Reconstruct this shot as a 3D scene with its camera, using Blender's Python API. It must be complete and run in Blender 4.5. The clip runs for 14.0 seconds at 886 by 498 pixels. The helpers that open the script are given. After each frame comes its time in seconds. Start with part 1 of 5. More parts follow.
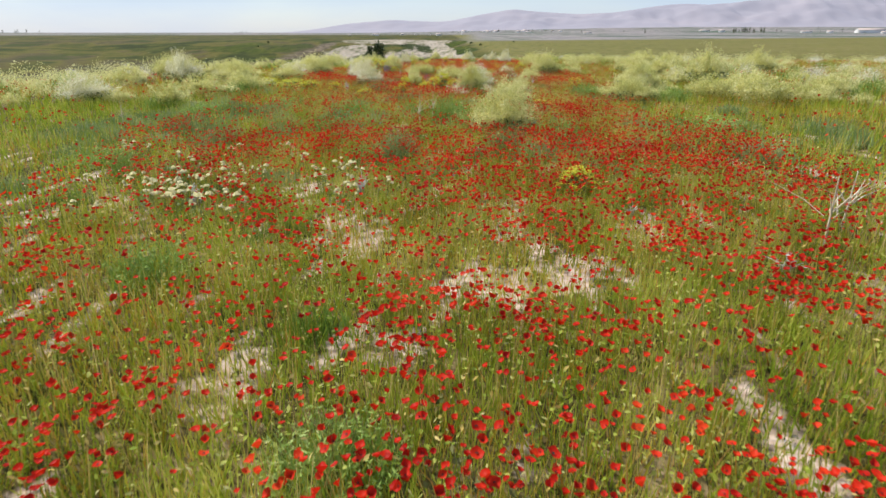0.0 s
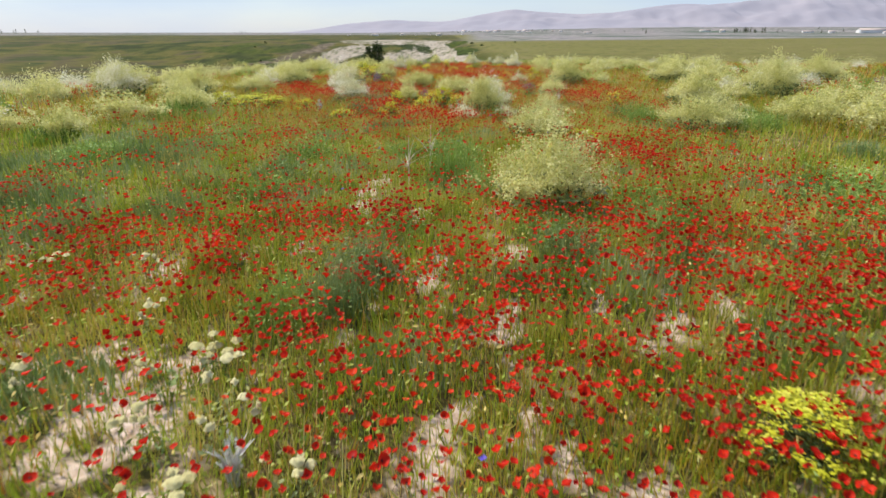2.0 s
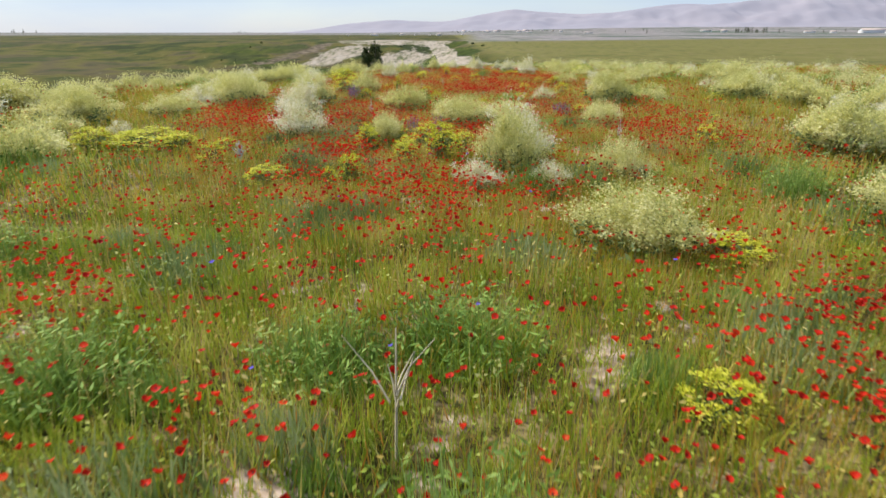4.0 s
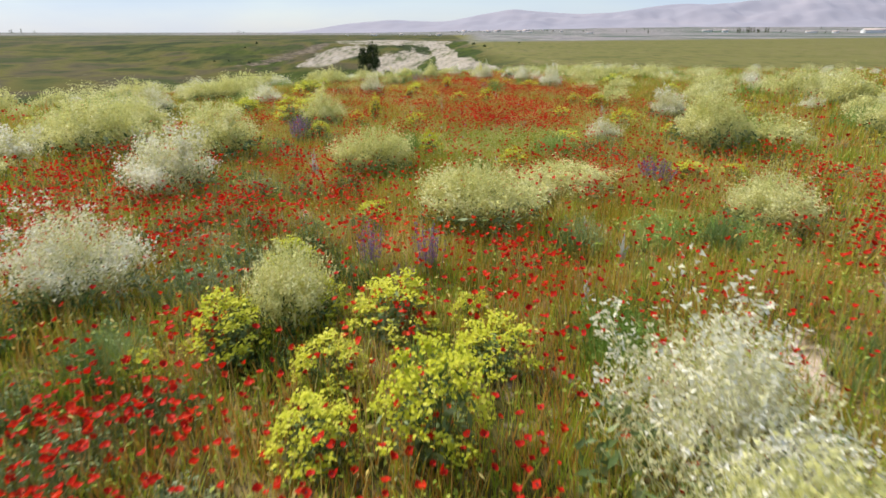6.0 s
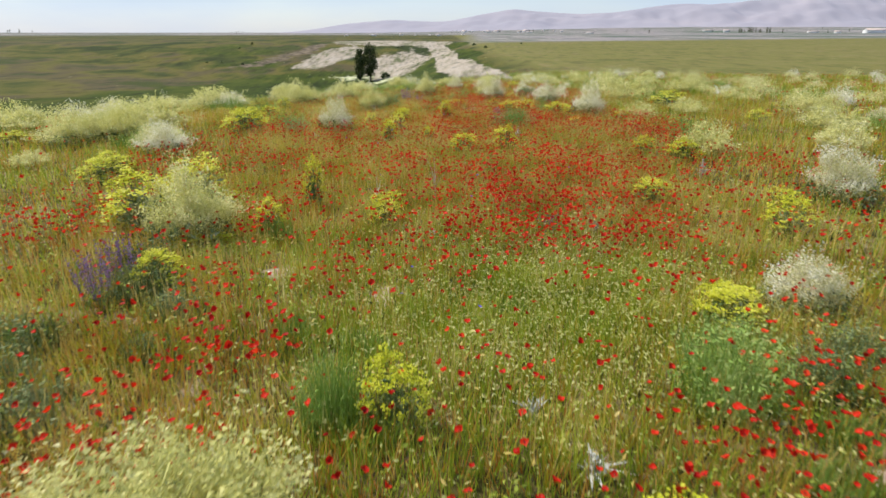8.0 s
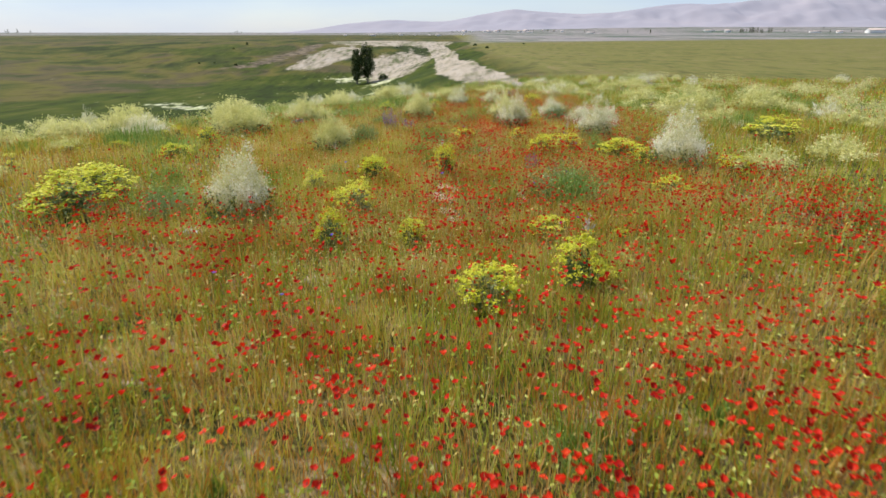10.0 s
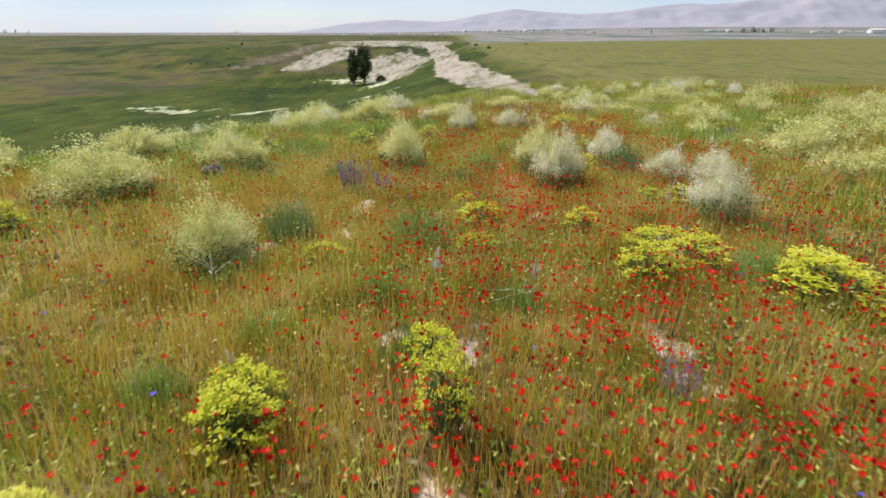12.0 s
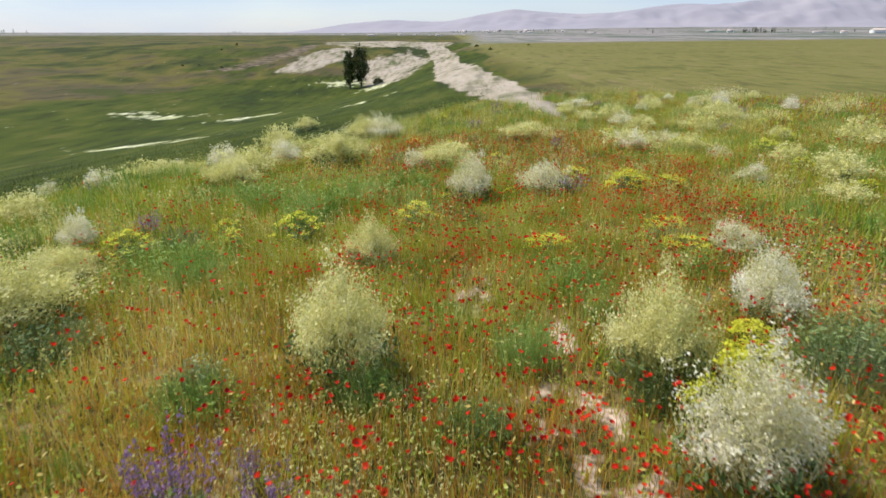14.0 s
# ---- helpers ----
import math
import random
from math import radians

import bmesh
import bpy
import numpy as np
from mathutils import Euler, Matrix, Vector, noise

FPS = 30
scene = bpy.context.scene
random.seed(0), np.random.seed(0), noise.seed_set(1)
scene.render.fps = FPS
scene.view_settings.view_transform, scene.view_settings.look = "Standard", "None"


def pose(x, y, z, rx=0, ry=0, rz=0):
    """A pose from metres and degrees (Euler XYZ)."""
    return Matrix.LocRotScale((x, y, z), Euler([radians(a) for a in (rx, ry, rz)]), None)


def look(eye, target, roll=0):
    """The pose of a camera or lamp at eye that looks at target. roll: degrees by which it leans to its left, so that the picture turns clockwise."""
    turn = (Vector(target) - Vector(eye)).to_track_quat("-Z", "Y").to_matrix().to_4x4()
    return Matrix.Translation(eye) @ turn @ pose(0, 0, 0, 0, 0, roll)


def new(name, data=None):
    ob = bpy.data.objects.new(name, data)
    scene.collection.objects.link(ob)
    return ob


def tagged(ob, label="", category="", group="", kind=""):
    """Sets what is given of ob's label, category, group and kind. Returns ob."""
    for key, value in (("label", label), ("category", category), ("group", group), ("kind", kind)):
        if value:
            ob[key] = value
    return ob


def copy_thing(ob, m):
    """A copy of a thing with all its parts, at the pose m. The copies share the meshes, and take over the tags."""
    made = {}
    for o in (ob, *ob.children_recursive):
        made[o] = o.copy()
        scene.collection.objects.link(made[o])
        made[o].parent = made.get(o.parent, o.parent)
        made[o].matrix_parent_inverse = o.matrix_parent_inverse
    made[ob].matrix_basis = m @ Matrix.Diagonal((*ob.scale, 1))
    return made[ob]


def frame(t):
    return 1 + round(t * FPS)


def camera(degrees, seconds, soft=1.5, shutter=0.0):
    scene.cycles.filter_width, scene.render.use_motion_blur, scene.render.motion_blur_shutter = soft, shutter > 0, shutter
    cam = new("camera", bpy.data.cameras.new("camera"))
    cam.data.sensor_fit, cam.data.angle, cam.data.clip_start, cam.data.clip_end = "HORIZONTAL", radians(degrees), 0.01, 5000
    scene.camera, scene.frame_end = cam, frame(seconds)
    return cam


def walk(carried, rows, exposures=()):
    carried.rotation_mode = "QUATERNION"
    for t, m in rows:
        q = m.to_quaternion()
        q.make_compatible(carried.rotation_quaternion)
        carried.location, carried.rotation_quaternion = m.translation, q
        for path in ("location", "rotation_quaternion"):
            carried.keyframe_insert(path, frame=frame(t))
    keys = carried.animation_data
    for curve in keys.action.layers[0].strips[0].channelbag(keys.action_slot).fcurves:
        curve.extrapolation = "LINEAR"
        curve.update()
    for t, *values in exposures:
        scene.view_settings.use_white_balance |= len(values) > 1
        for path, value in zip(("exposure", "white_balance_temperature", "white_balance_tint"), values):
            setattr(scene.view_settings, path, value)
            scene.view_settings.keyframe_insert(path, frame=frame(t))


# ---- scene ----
cam = camera(72.0, 14.0, soft=1.5, shutter=0.15)
PATH = [
    (0, -0.000, 0.000, 2.064),
    (0.5, -0.013, 1.136, 2.057),
    (1, -0.028, 2.443, 2.069),
    (1.5, -0.053, 3.830, 2.092),
    (2, -0.062, 5.423, 2.120),
    (2.5, -0.062, 7.010, 2.141),
    (3, -0.055, 8.781, 2.152),
    (3.5, -0.047, 10.608, 2.141),
    (4, -0.043, 12.499, 2.118),
    (4.5, -0.041, 14.440, 2.091),
    (5, -0.041, 16.416, 2.072),
    (5.5, -0.042, 18.417, 2.073),
    (6, -0.036, 20.405, 2.103),
    (6.5, -0.009, 22.309, 2.145),
    (7, 0.021, 24.184, 2.188),
    (7.5, 0.038, 26.022, 2.223),
    (8, 0.028, 27.942, 2.250),
    (8.5, 0.023, 29.808, 2.259),
    (9, 0.027, 31.726, 2.250),
    (9.5, 0.030, 33.642, 2.227),
    (10, 0.034, 35.548, 2.199),
    (10.5, 0.042, 37.430, 2.168),
    (11, 0.055, 39.275, 2.139),
    (11.5, 0.069, 41.054, 2.114),
    (12, 0.057, 42.877, 2.113),
    (12.5, 0.053, 44.652, 2.136),
    (13, 0.078, 46.542, 2.188),
    (13.5, 0.089, 48.264, 2.232),
    (14, 0.092, 50.026, 2.285),
]
walk(cam, [(t, pose(x, y, z, 70.41, 0, 0.17)) for t, x, y, z in PATH])

# ---- world and sun ----
SUN_EL, SUN_AZ = 52, -58
world = bpy.data.worlds.new("world")
scene.world = world
world.use_nodes = True
wn = world.node_tree
sky = wn.nodes.new("ShaderNodeTexSky")
sky.sky_type = "NISHITA"
sky.sun_disc = False
sky.sun_elevation = radians(SUN_EL)
sky.sun_rotation = radians(SUN_AZ)
sky.air_density, sky.dust_density, sky.ozone_density = 1.0, 0.4, 1.5
veil = wn.nodes.new("ShaderNodeMix")
veil.data_type = "RGBA"
cloud, sky_at, stretch = wn.nodes.new("ShaderNodeTexNoise"), wn.nodes.new("ShaderNodeTexCoord"), wn.nodes.new("ShaderNodeMapping")
stretch.inputs["Scale"].default_value = (1, 1, 4)
cloud.inputs["Scale"].default_value, cloud.inputs["Detail"].default_value = 2.2, 5
thick = wn.nodes.new("ShaderNodeMapRange")
thick.inputs["From Min"].default_value, thick.inputs["From Max"].default_value = 0.35, 0.7
thick.inputs["To Min"].default_value, thick.inputs["To Max"].default_value = 0.5, 0.85
wn.links.new(sky_at.outputs["Generated"], stretch.inputs["Vector"])
wn.links.new(stretch.outputs[0], cloud.inputs["Vector"])
wn.links.new(cloud.outputs["Fac"], thick.inputs["Value"])
wn.links.new(thick.outputs[0], veil.inputs[0])
wn.links.new(sky.outputs[0], veil.inputs[6])
veil.inputs[7].default_value = (3.7, 4.65, 6.5, 1)
wn.links.new(veil.outputs[2], wn.nodes["Background"].inputs[0])
wn.nodes["Background"].inputs[1].default_value = 0.12
sun = new("sun", bpy.data.lights.new("sun", "SUN"))
sun.data.energy, sun.data.angle, sun.data.color = 4.45, radians(4.0), (1.0, 0.94, 0.84)
ce, se = math.cos(radians(SUN_EL)), math.sin(radians(SUN_EL))
sun.matrix_world = look((100 * ce * math.sin(radians(SUN_AZ)), 100 * ce * math.cos(radians(SUN_AZ)), 100 * se), (0, 0, 0))
scene.view_settings.exposure = 0.24


# ---- the lie of the land ----
def soft(v):
    return np.log1p(np.exp(np.clip(v, -40, 300)))


def step(v, a, b):
    u = np.clip((v - a) / (b - a), 0, 1)
    return u * u * (3 - 2 * u)


def valley(x, y):
    """Depth of the valley beside the meadow, and its four sides."""
    near = 0.17 * 4 * soft((-0.915 * (x + 8) + 0.404 * (y - 60)) / 4)
    bank = 0.34 * 3 * soft((10 - x + 2 * np.sin(y * 0.07)) / 3)
    far = 0.11 * 20 * soft((335 - y + 0.15 * x) / 20)
    left = 0.08 * 20 * soft((x + 170 + 0.12 * y) / 20)
    k = 1.2
    deep = -k * np.log(sum(np.exp(-v / k) for v in (near, bank, far, left, 13.0 + 0 * x)))
    return np.maximum(deep, 0.0), near, bank, far, left


def height(x, y):
    x, y = np.asarray(x, float), np.asarray(y, float)
    hill = -2.0 + 2.0 / (1 + np.exp(np.clip((y - 66 + 0.002 * x * x) / 10.0, -60, 60)))
    rolls = 0.05 * np.sin(x * 0.9 + 1.3) * np.sin(y * 0.7) + 0.04 * np.sin(x * 1.7 + y * 1.1)
    fade = np.clip(1 - (np.abs(y - 40) + np.abs(x)) / 200, 0, 1)
    rise = 34 * step(y, 900, 4200) * step(x, -600, 1400)
    return hill - valley(x, y)[0] + rolls * fade + rise


def ground_at(x, y):
    return float(height(x, y))


def wave_noise(x, y, size, seed):
    """Smooth noise between 0 and 1 at the given size, for many places at once."""
    r = np.random.default_rng(seed)
    total = np.zeros_like(np.asarray(x, float))
    for k in range(7):
        a, f, p = r.uniform(0, 6.28), r.uniform(0.6, 1.7) * 6.28 / size, r.uniform(0, 6.28)
        total = total + np.sin((x * math.cos(a) + y * math.sin(a)) * f + p + 1.3 * np.sin((y * math.cos(a) - x * math.sin(a)) * f * 0.7))
    return 1 / (1 + np.exp(-total * 0.9))


# ---- materials ----
def nodes_of(name):
    m = bpy.data.materials.new(name)
    m.use_nodes = True
    nt = m.node_tree
    return m, nt, nt.nodes["Principled BSDF"]


def ramp_of(nt, colours):
    ramp = nt.nodes.new("ShaderNodeValToRGB")
    els = ramp.color_ramp.elements
    while len(els) < len(colours):
        els.new(0.5)
    for n, (e, c) in enumerate(zip(els, colours)):
        e.position, e.color = n / max(1, len(colours) - 1), (*c, 1)
    return ramp


def leaf_mat(name, colours, rough=0.6, through_light=0.3, patch=1.2):
    """Plant matter: each piece takes its own shade, with slow drifts over the field, and lets some light through."""
    m, nt, bsdf = nodes_of(name)
    N, L = nt.nodes, nt.links
    ramp = ramp_of(nt, colours)
    geo, tex, pos = N.new("ShaderNodeNewGeometry"), N.new("ShaderNodeTexNoise"), N.new("ShaderNodeNewGeometry")
    tex.inputs["Scale"].default_value = patch
    tex.inputs["Detail"].default_value = 3
    mixv, info = N.new("ShaderNodeMath"), N.new("ShaderNodeObjectInfo")
    mixv.operation = "MULTIPLY_ADD"
    L.new(pos.outputs["Position"], tex.inputs["Vector"])
    L.new(geo.outputs["Random Per Island"], mixv.inputs[0])
    mixv.inputs[1].default_value = 0.55
    half = N.new("ShaderNodeMath")
    half.operation = "MULTIPLY_ADD"
    L.new(tex.outputs["Fac"], half.inputs[0])
    half.inputs[1].default_value, half.inputs[2].default_value = 1.7, -0.66
    both = N.new("ShaderNodeMath")
    both.operation = "MULTIPLY_ADD"
    L.new(info.outputs["Random"], both.inputs[0])
    both.inputs[1].default_value = 0.2
    L.new(half.outputs[0], both.inputs[2])
    L.new(both.outputs[0], mixv.inputs[2])
    L.new(mixv.outputs[0], ramp.inputs[0])
    L.new(ramp.outputs[0], bsdf.inputs["Base Color"])
    bsdf.inputs["Roughness"].default_value = rough
    bsdf.inputs["Specular IOR Level"].default_value = 0.12
    tr, mix = N.new("ShaderNodeBsdfTranslucent"), N.new("ShaderNodeMixShader")
    L.new(ramp.outputs[0], tr.inputs["Color"])
    mix.inputs[0].default_value = through_light
    L.new(bsdf.outputs[0], mix.inputs[1])
    L.new(tr.outputs[0], mix.inputs[2])
    L.new(mix.outputs[0], N["Material Output"].inputs["Surface"])
    return m


def plain_mat(name, colours, rough=0.8, scale=4.0, bump=0.2, glow=0.0):
    """A solid surface: two scales of noise in the colour and a fine relief."""
    m, nt, bsdf = nodes_of(name)
    N, L = nt.nodes, nt.links
    tex, co = N.new("ShaderNodeTexNoise"), N.new("ShaderNodeTexCoord")
    tex.inputs["Scale"].default_value, tex.inputs["Detail"].default_value = scale, 6
    ramp = ramp_of(nt, colours)
    L.new(co.outputs["Object"], tex.inputs["Vector"])
    L.new(tex.outputs["Fac"], ramp.inputs[0])
    L.new(ramp.outputs[0], bsdf.inputs["Base Color"])
    bsdf.inputs["Roughness"].default_value = rough
    bsdf.inputs["Specular IOR Level"].default_value = 0.2
    b = N.new("ShaderNodeBump")
    b.inputs["Strength"].default_value = bump
    L.new(tex.outputs["Fac"], b.inputs["Height"])
    L.new(b.outputs[0], bsdf.inputs["Normal"])
    # glow: the surface gives off its own colour, standing in for haze
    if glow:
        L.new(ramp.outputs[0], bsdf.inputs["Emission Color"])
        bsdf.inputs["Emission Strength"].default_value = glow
    return m


M_GRASS = leaf_mat("grass_green", [(0.12, 0.19, 0.016), (0.27, 0.355, 0.03), (0.42, 0.48, 0.05), (0.60, 0.60, 0.13)])
M_OLIVE = leaf_mat("grass_olive", [(0.29, 0.22, 0.02), (0.47, 0.37, 0.03), (0.61, 0.49, 0.07), (0.75, 0.63, 0.18)])
M_RUSSET = leaf_mat("grass_russet", [(0.34, 0.13, 0.02), (0.50, 0.22, 0.035), (0.59, 0.31, 0.065), (0.70, 0.48, 0.2)])
M_VALLEY = leaf_mat("valley_grass", [(0.034, 0.052, 0.003), (0.055, 0.078, 0.006), (0.084, 0.107, 0.011), (0.12, 0.132, 0.024)], 0.7, 0.2, 0.3)
M_HERB = leaf_mat("herb_leaf", [(0.09, 0.155, 0.014), (0.22, 0.30, 0.032), (0.36, 0.42, 0.06), (0.52, 0.52, 0.15)])
M_SEED = leaf_mat("seed_head", [(0.46, 0.33, 0.075), (0.60, 0.45, 0.12), (0.74, 0.60, 0.23)])
M_PETAL = leaf_mat("poppy_petal", [(0.36, 0.008, 0.004), (0.54, 0.016, 0.006), (0.67, 0.030, 0.008), (0.76, 0.075, 0.016)], 0.5, 0.35)
M_HEART = leaf_mat("poppy_heart", [(0.012, 0.012, 0.012), (0.03, 0.03, 0.02)], 0.7, 0.0)
M_STEM = leaf_mat("stem", [(0.06, 0.09, 0.02), (0.13, 0.15, 0.05), (0.22, 0.21, 0.09)], 0.6, 0.1)
M_DRY = leaf_mat("dry_stem", [(0.46, 0.38, 0.25), (0.6, 0.52, 0.36), (0.72, 0.64, 0.5)], 0.7, 0.1)
M_CREAM = leaf_mat("cream_flower", [(0.59, 0.575, 0.19), (0.70, 0.67, 0.265), (0.78, 0.745, 0.35), (0.86, 0.82, 0.47)], 0.6, 0.4)
M_HAZE = leaf_mat("flower_stalk", [(0.46, 0.47, 0.14), (0.59, 0.58, 0.21), (0.70, 0.67, 0.30)], 0.6, 0.45)
M_PALE = leaf_mat("pale_stalk", [(0.54, 0.53, 0.24), (0.67, 0.64, 0.34), (0.78, 0.75, 0.46)], 0.6, 0.45)
M_WHITE = leaf_mat("white_flower", [(0.66, 0.62, 0.40), (0.77, 0.73, 0.52), (0.85, 0.82, 0.66), (0.92, 0.9, 0.8)], 0.6, 0.4)
M_YELLOW = leaf_mat("yellow_bract", [(0.40, 0.42, 0.02), (0.54, 0.55, 0.03), (0.66, 0.65, 0.06), (0.76, 0.72, 0.14)], 0.5, 0.35)
M_GREY = leaf_mat("grey_leaf", [(0.085, 0.14, 0.038), (0.18, 0.255, 0.075), (0.29, 0.37, 0.13), (0.45, 0.50, 0.26)], 0.55, 0.2)
# Dark leaf green, taken darker still as shade at the bushes' feet.
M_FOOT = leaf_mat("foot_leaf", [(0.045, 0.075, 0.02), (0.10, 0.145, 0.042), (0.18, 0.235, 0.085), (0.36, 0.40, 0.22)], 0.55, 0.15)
M_TUFT = leaf_mat("tuft_leaf", [(0.075, 0.145, 0.022), (0.17, 0.28, 0.045), (0.28, 0.40, 0.085), (0.42, 0.51, 0.16)], 0.55, 0.25)
M_SILVER = leaf_mat("silver_leaf", [(0.48, 0.48, 0.42), (0.62, 0.61, 0.56), (0.74, 0.72, 0.68)], 0.8, 0.15)
M_PURPLE = leaf_mat("purple_flower", [(0.12, 0.06, 0.16), (0.22, 0.12, 0.27), (0.33, 0.2, 0.37), (0.42, 0.3, 0.42)], 0.6, 0.3)
M_UMBEL = leaf_mat("cream_umbel", [(0.46, 0.42, 0.17), (0.57, 0.52, 0.25), (0.66, 0.61, 0.35)], 0.7, 0.2)
M_BLUE = leaf_mat("cornflower_petal", [(0.10, 0.08, 0.5), (0.2, 0.14, 0.6)], 0.6, 0.3)
M_CROWN = leaf_mat("poplar_leaf", [(0.02, 0.032, 0.009), (0.04, 0.06, 0.017), (0.07, 0.095, 0.03), (0.12, 0.14, 0.055)], 0.5, 0.2)
M_BARK = plain_mat("bark", [(0.10, 0.08, 0.06), (0.2, 0.17, 0.13), (0.3, 0.27, 0.22)], 0.9, 6, 0.5)
M_HOUSE = plain_mat("plaster", [(0.62, 0.6, 0.58), (0.75, 0.74, 0.72), (0.8, 0.79, 0.78)], 0.8, 0.3, 0.05)
M_ROOF = plain_mat("roof_tile", [(0.46, 0.37, 0.33), (0.56, 0.47, 0.42)], 0.8, 0.5, 0.1)
M_PANE = plain_mat("dark_pane", [(0.06, 0.07, 0.09), (0.09, 0.1, 0.12)], 0.2, 0.5, 0.0)
M_STONE = plain_mat("lichen_stone", [(0.03, 0.029, 0.025), (0.05, 0.046, 0.038), (0.11, 0.10, 0.08), (0.74, 0.71, 0.6), (0.8, 0.77, 0.68)], 0.9, 3.0, 0.5)
# Distance haze painted in: pale mauve tones with a faint glow.
M_HILL = plain_mat("haze_painted_hill", [(0.205, 0.205, 0.245), (0.262, 0.25, 0.285), (0.322, 0.285, 0.306)], 1.0, 0.003, 0.0, 0.3)


# ---- mesh helpers ----
def mesh_of(name, verts, faces, mats, slots=None):
    """A mesh from an array of vertices and an array of triangles."""
    verts, faces = np.asarray(verts, np.float32), np.asarray(faces, np.int32)
    me = bpy.data.meshes.new(name)
    me.vertices.add(len(verts))
    me.vertices.foreach_set("co", verts.ravel())
    me.loops.add(faces.size)
    me.loops.foreach_set("vertex_index", faces.ravel())
    me.polygons.add(len(faces))
    me.polygons.foreach_set("loop_start", np.arange(0, faces.size, faces.shape[1], dtype=np.int32))
    for mat in mats:
        me.materials.append(mat)
    if slots is not None:
        me.polygons.foreach_set("material_index", np.asarray(slots, np.int32))
    me.update(calc_edges=True)
    return me


FINE = ("blossom", "branchwork", "foliage", "undergrowth", "inflorescence", "stalk_haze", "crown")


def part(name, me, parent, label=""):
    ob = new(name, me)
    ob.parent = parent
    if name in FINE:
        ob["kind"] = "stuff"
    if label:
        ob["label"] = label
    return ob


def joined(*groups):
    """Several (verts, faces) pairs as one."""
    vs, fs, n = [], [], 0
    for v, f in groups:
        vs.append(np.asarray(v, float).reshape(-1, 3))
        fs.append(np.asarray(f, int).reshape(-1, 3) + n)
        n += len(vs[-1])
    return np.concatenate(vs), np.concatenate(fs)


def blades(base, tall, lean, width, r, plain=False):
    """Bent blades of grass: three triangles each, or one where plain."""
    n = len(base)
    a, b = r.uniform(0, 6.283, n), r.uniform(0, 6.283, n)
    side = np.stack([np.cos(a), np.sin(a), 0 * a], 1) * width[:, None] / 2
    out = np.stack([np.cos(b), np.sin(b), 0 * b], 1) * (lean * tall)[:, None]
    up = np.stack([0 * a, 0 * a, tall], 1)
    if plain:
        v = np.stack([base - side, base + side, base + up + out], 1)
        return v.reshape(-1, 3), np.arange(3 * n).reshape(-1, 3)
    mid = base + up * 0.55 + out * 0.3
    tip = base + up * np.sqrt(np.maximum(1 - lean**2 * 0.7, 0.2))[:, None] + out
    v = np.stack([base - side, base + side, mid - side * 0.8, mid + side * 0.8, tip], 1)
    f = np.array([[0, 1, 3], [0, 3, 2], [2, 3, 4]])[None] + 5 * np.arange(n)[:, None, None]
    return v.reshape(-1, 3), f.reshape(-1, 3)


def flakes(centre, size, r, flat=0.0, long=1.0):
    """Small four-cornered leaves or petals, turned at random; flat 1 lays them level."""
    n = len(centre)
    nrm = r.normal(size=(n, 3))
    nrm[:, 2] = np.abs(nrm[:, 2]) + flat * 4
    nrm /= np.linalg.norm(nrm, axis=1)[:, None]
    u = np.cross(nrm, r.normal(size=(n, 3)))
    u /= np.linalg.norm(u, axis=1)[:, None] + 1e-9
    w = np.cross(nrm, u)
    s = (np.broadcast_to(size, (n,)) / 2)[:, None]
    v = np.stack([centre - u * s * long, centre - w * s * 0.75 + nrm * s * 0.2, centre + u * s * long, centre + w * s * 0.75 + nrm * s * 0.2], 1)
    f = np.array([[0, 1, 2], [0, 2, 3]])[None] + 4 * np.arange(n)[:, None, None]
    return v.reshape(-1, 3), f.reshape(-1, 3)


def flecks(centre, size, r):
    """Tiny single triangles, turned at random."""
    n = len(centre)
    d = r.normal(size=(n, 3, 3))
    d -= d.mean(1, keepdims=True)
    d /= np.linalg.norm(d, axis=2, keepdims=True) + 1e-9
    v = centre[:, None] + d * (np.broadcast_to(size, (n,)) * 0.6)[:, None, None]
    return v.reshape(-1, 3), np.arange(3 * n).reshape(-1, 3)


def stalks(start, end, thick, bow=0.0):
    """Thin three-sided stems from start to end, tapered, with an outward bow."""
    n = len(start)
    thick = np.broadcast_to(thick, (n,))[:, None]
    mid = (start + end) / 2
    mid[:, :2] += (end - start)[:, :2] * -bow
    rings = []
    for p, k in ((start, 1.0), (mid, 0.75), (end, 0.35)):
        for a in (0, 2.094, 4.189):
            rings.append(p + np.stack([np.cos(a) * thick[:, 0] * k, np.sin(a) * thick[:, 0] * k, 0 * thick[:, 0]], 1))
    v = np.stack(rings, 1)
    f = []
    for s in (0, 3):
        for i in range(3):
            j = (i + 1) % 3
            f += [[s + i, s + j, s + 3 + j], [s + i, s + 3 + j, s + 3 + i]]
    f = np.array(f)[None] + 9 * np.arange(n)[:, None, None]
    return v.reshape(-1, 3), f.reshape(-1, 3)


def slivers(start, end, width, r):
    """Hair-thin stems: one tapered sliver each."""
    n = len(start)
    a = r.uniform(0, 6.283, n)
    side = np.stack([np.cos(a), np.sin(a), 0 * a], 1) * width / 2
    v = np.stack([start - side, start + side, end], 1)
    return v.reshape(-1, 3), np.arange(3 * n).reshape(-1, 3)


def dome(n, r, low=0.15, inner=0.55):
    """Places in the shell of a half ball of radius 1."""
    z = r.uniform(low, 1, n)
    a = r.uniform(0, 6.283, n)
    q = np.sqrt(1 - z * z) * r.uniform(0.85, 1.0, n)
    return np.stack([q * np.cos(a), q * np.sin(a), z], 1) * r.uniform(inner, 1.0, n)[:, None] ** 0.6


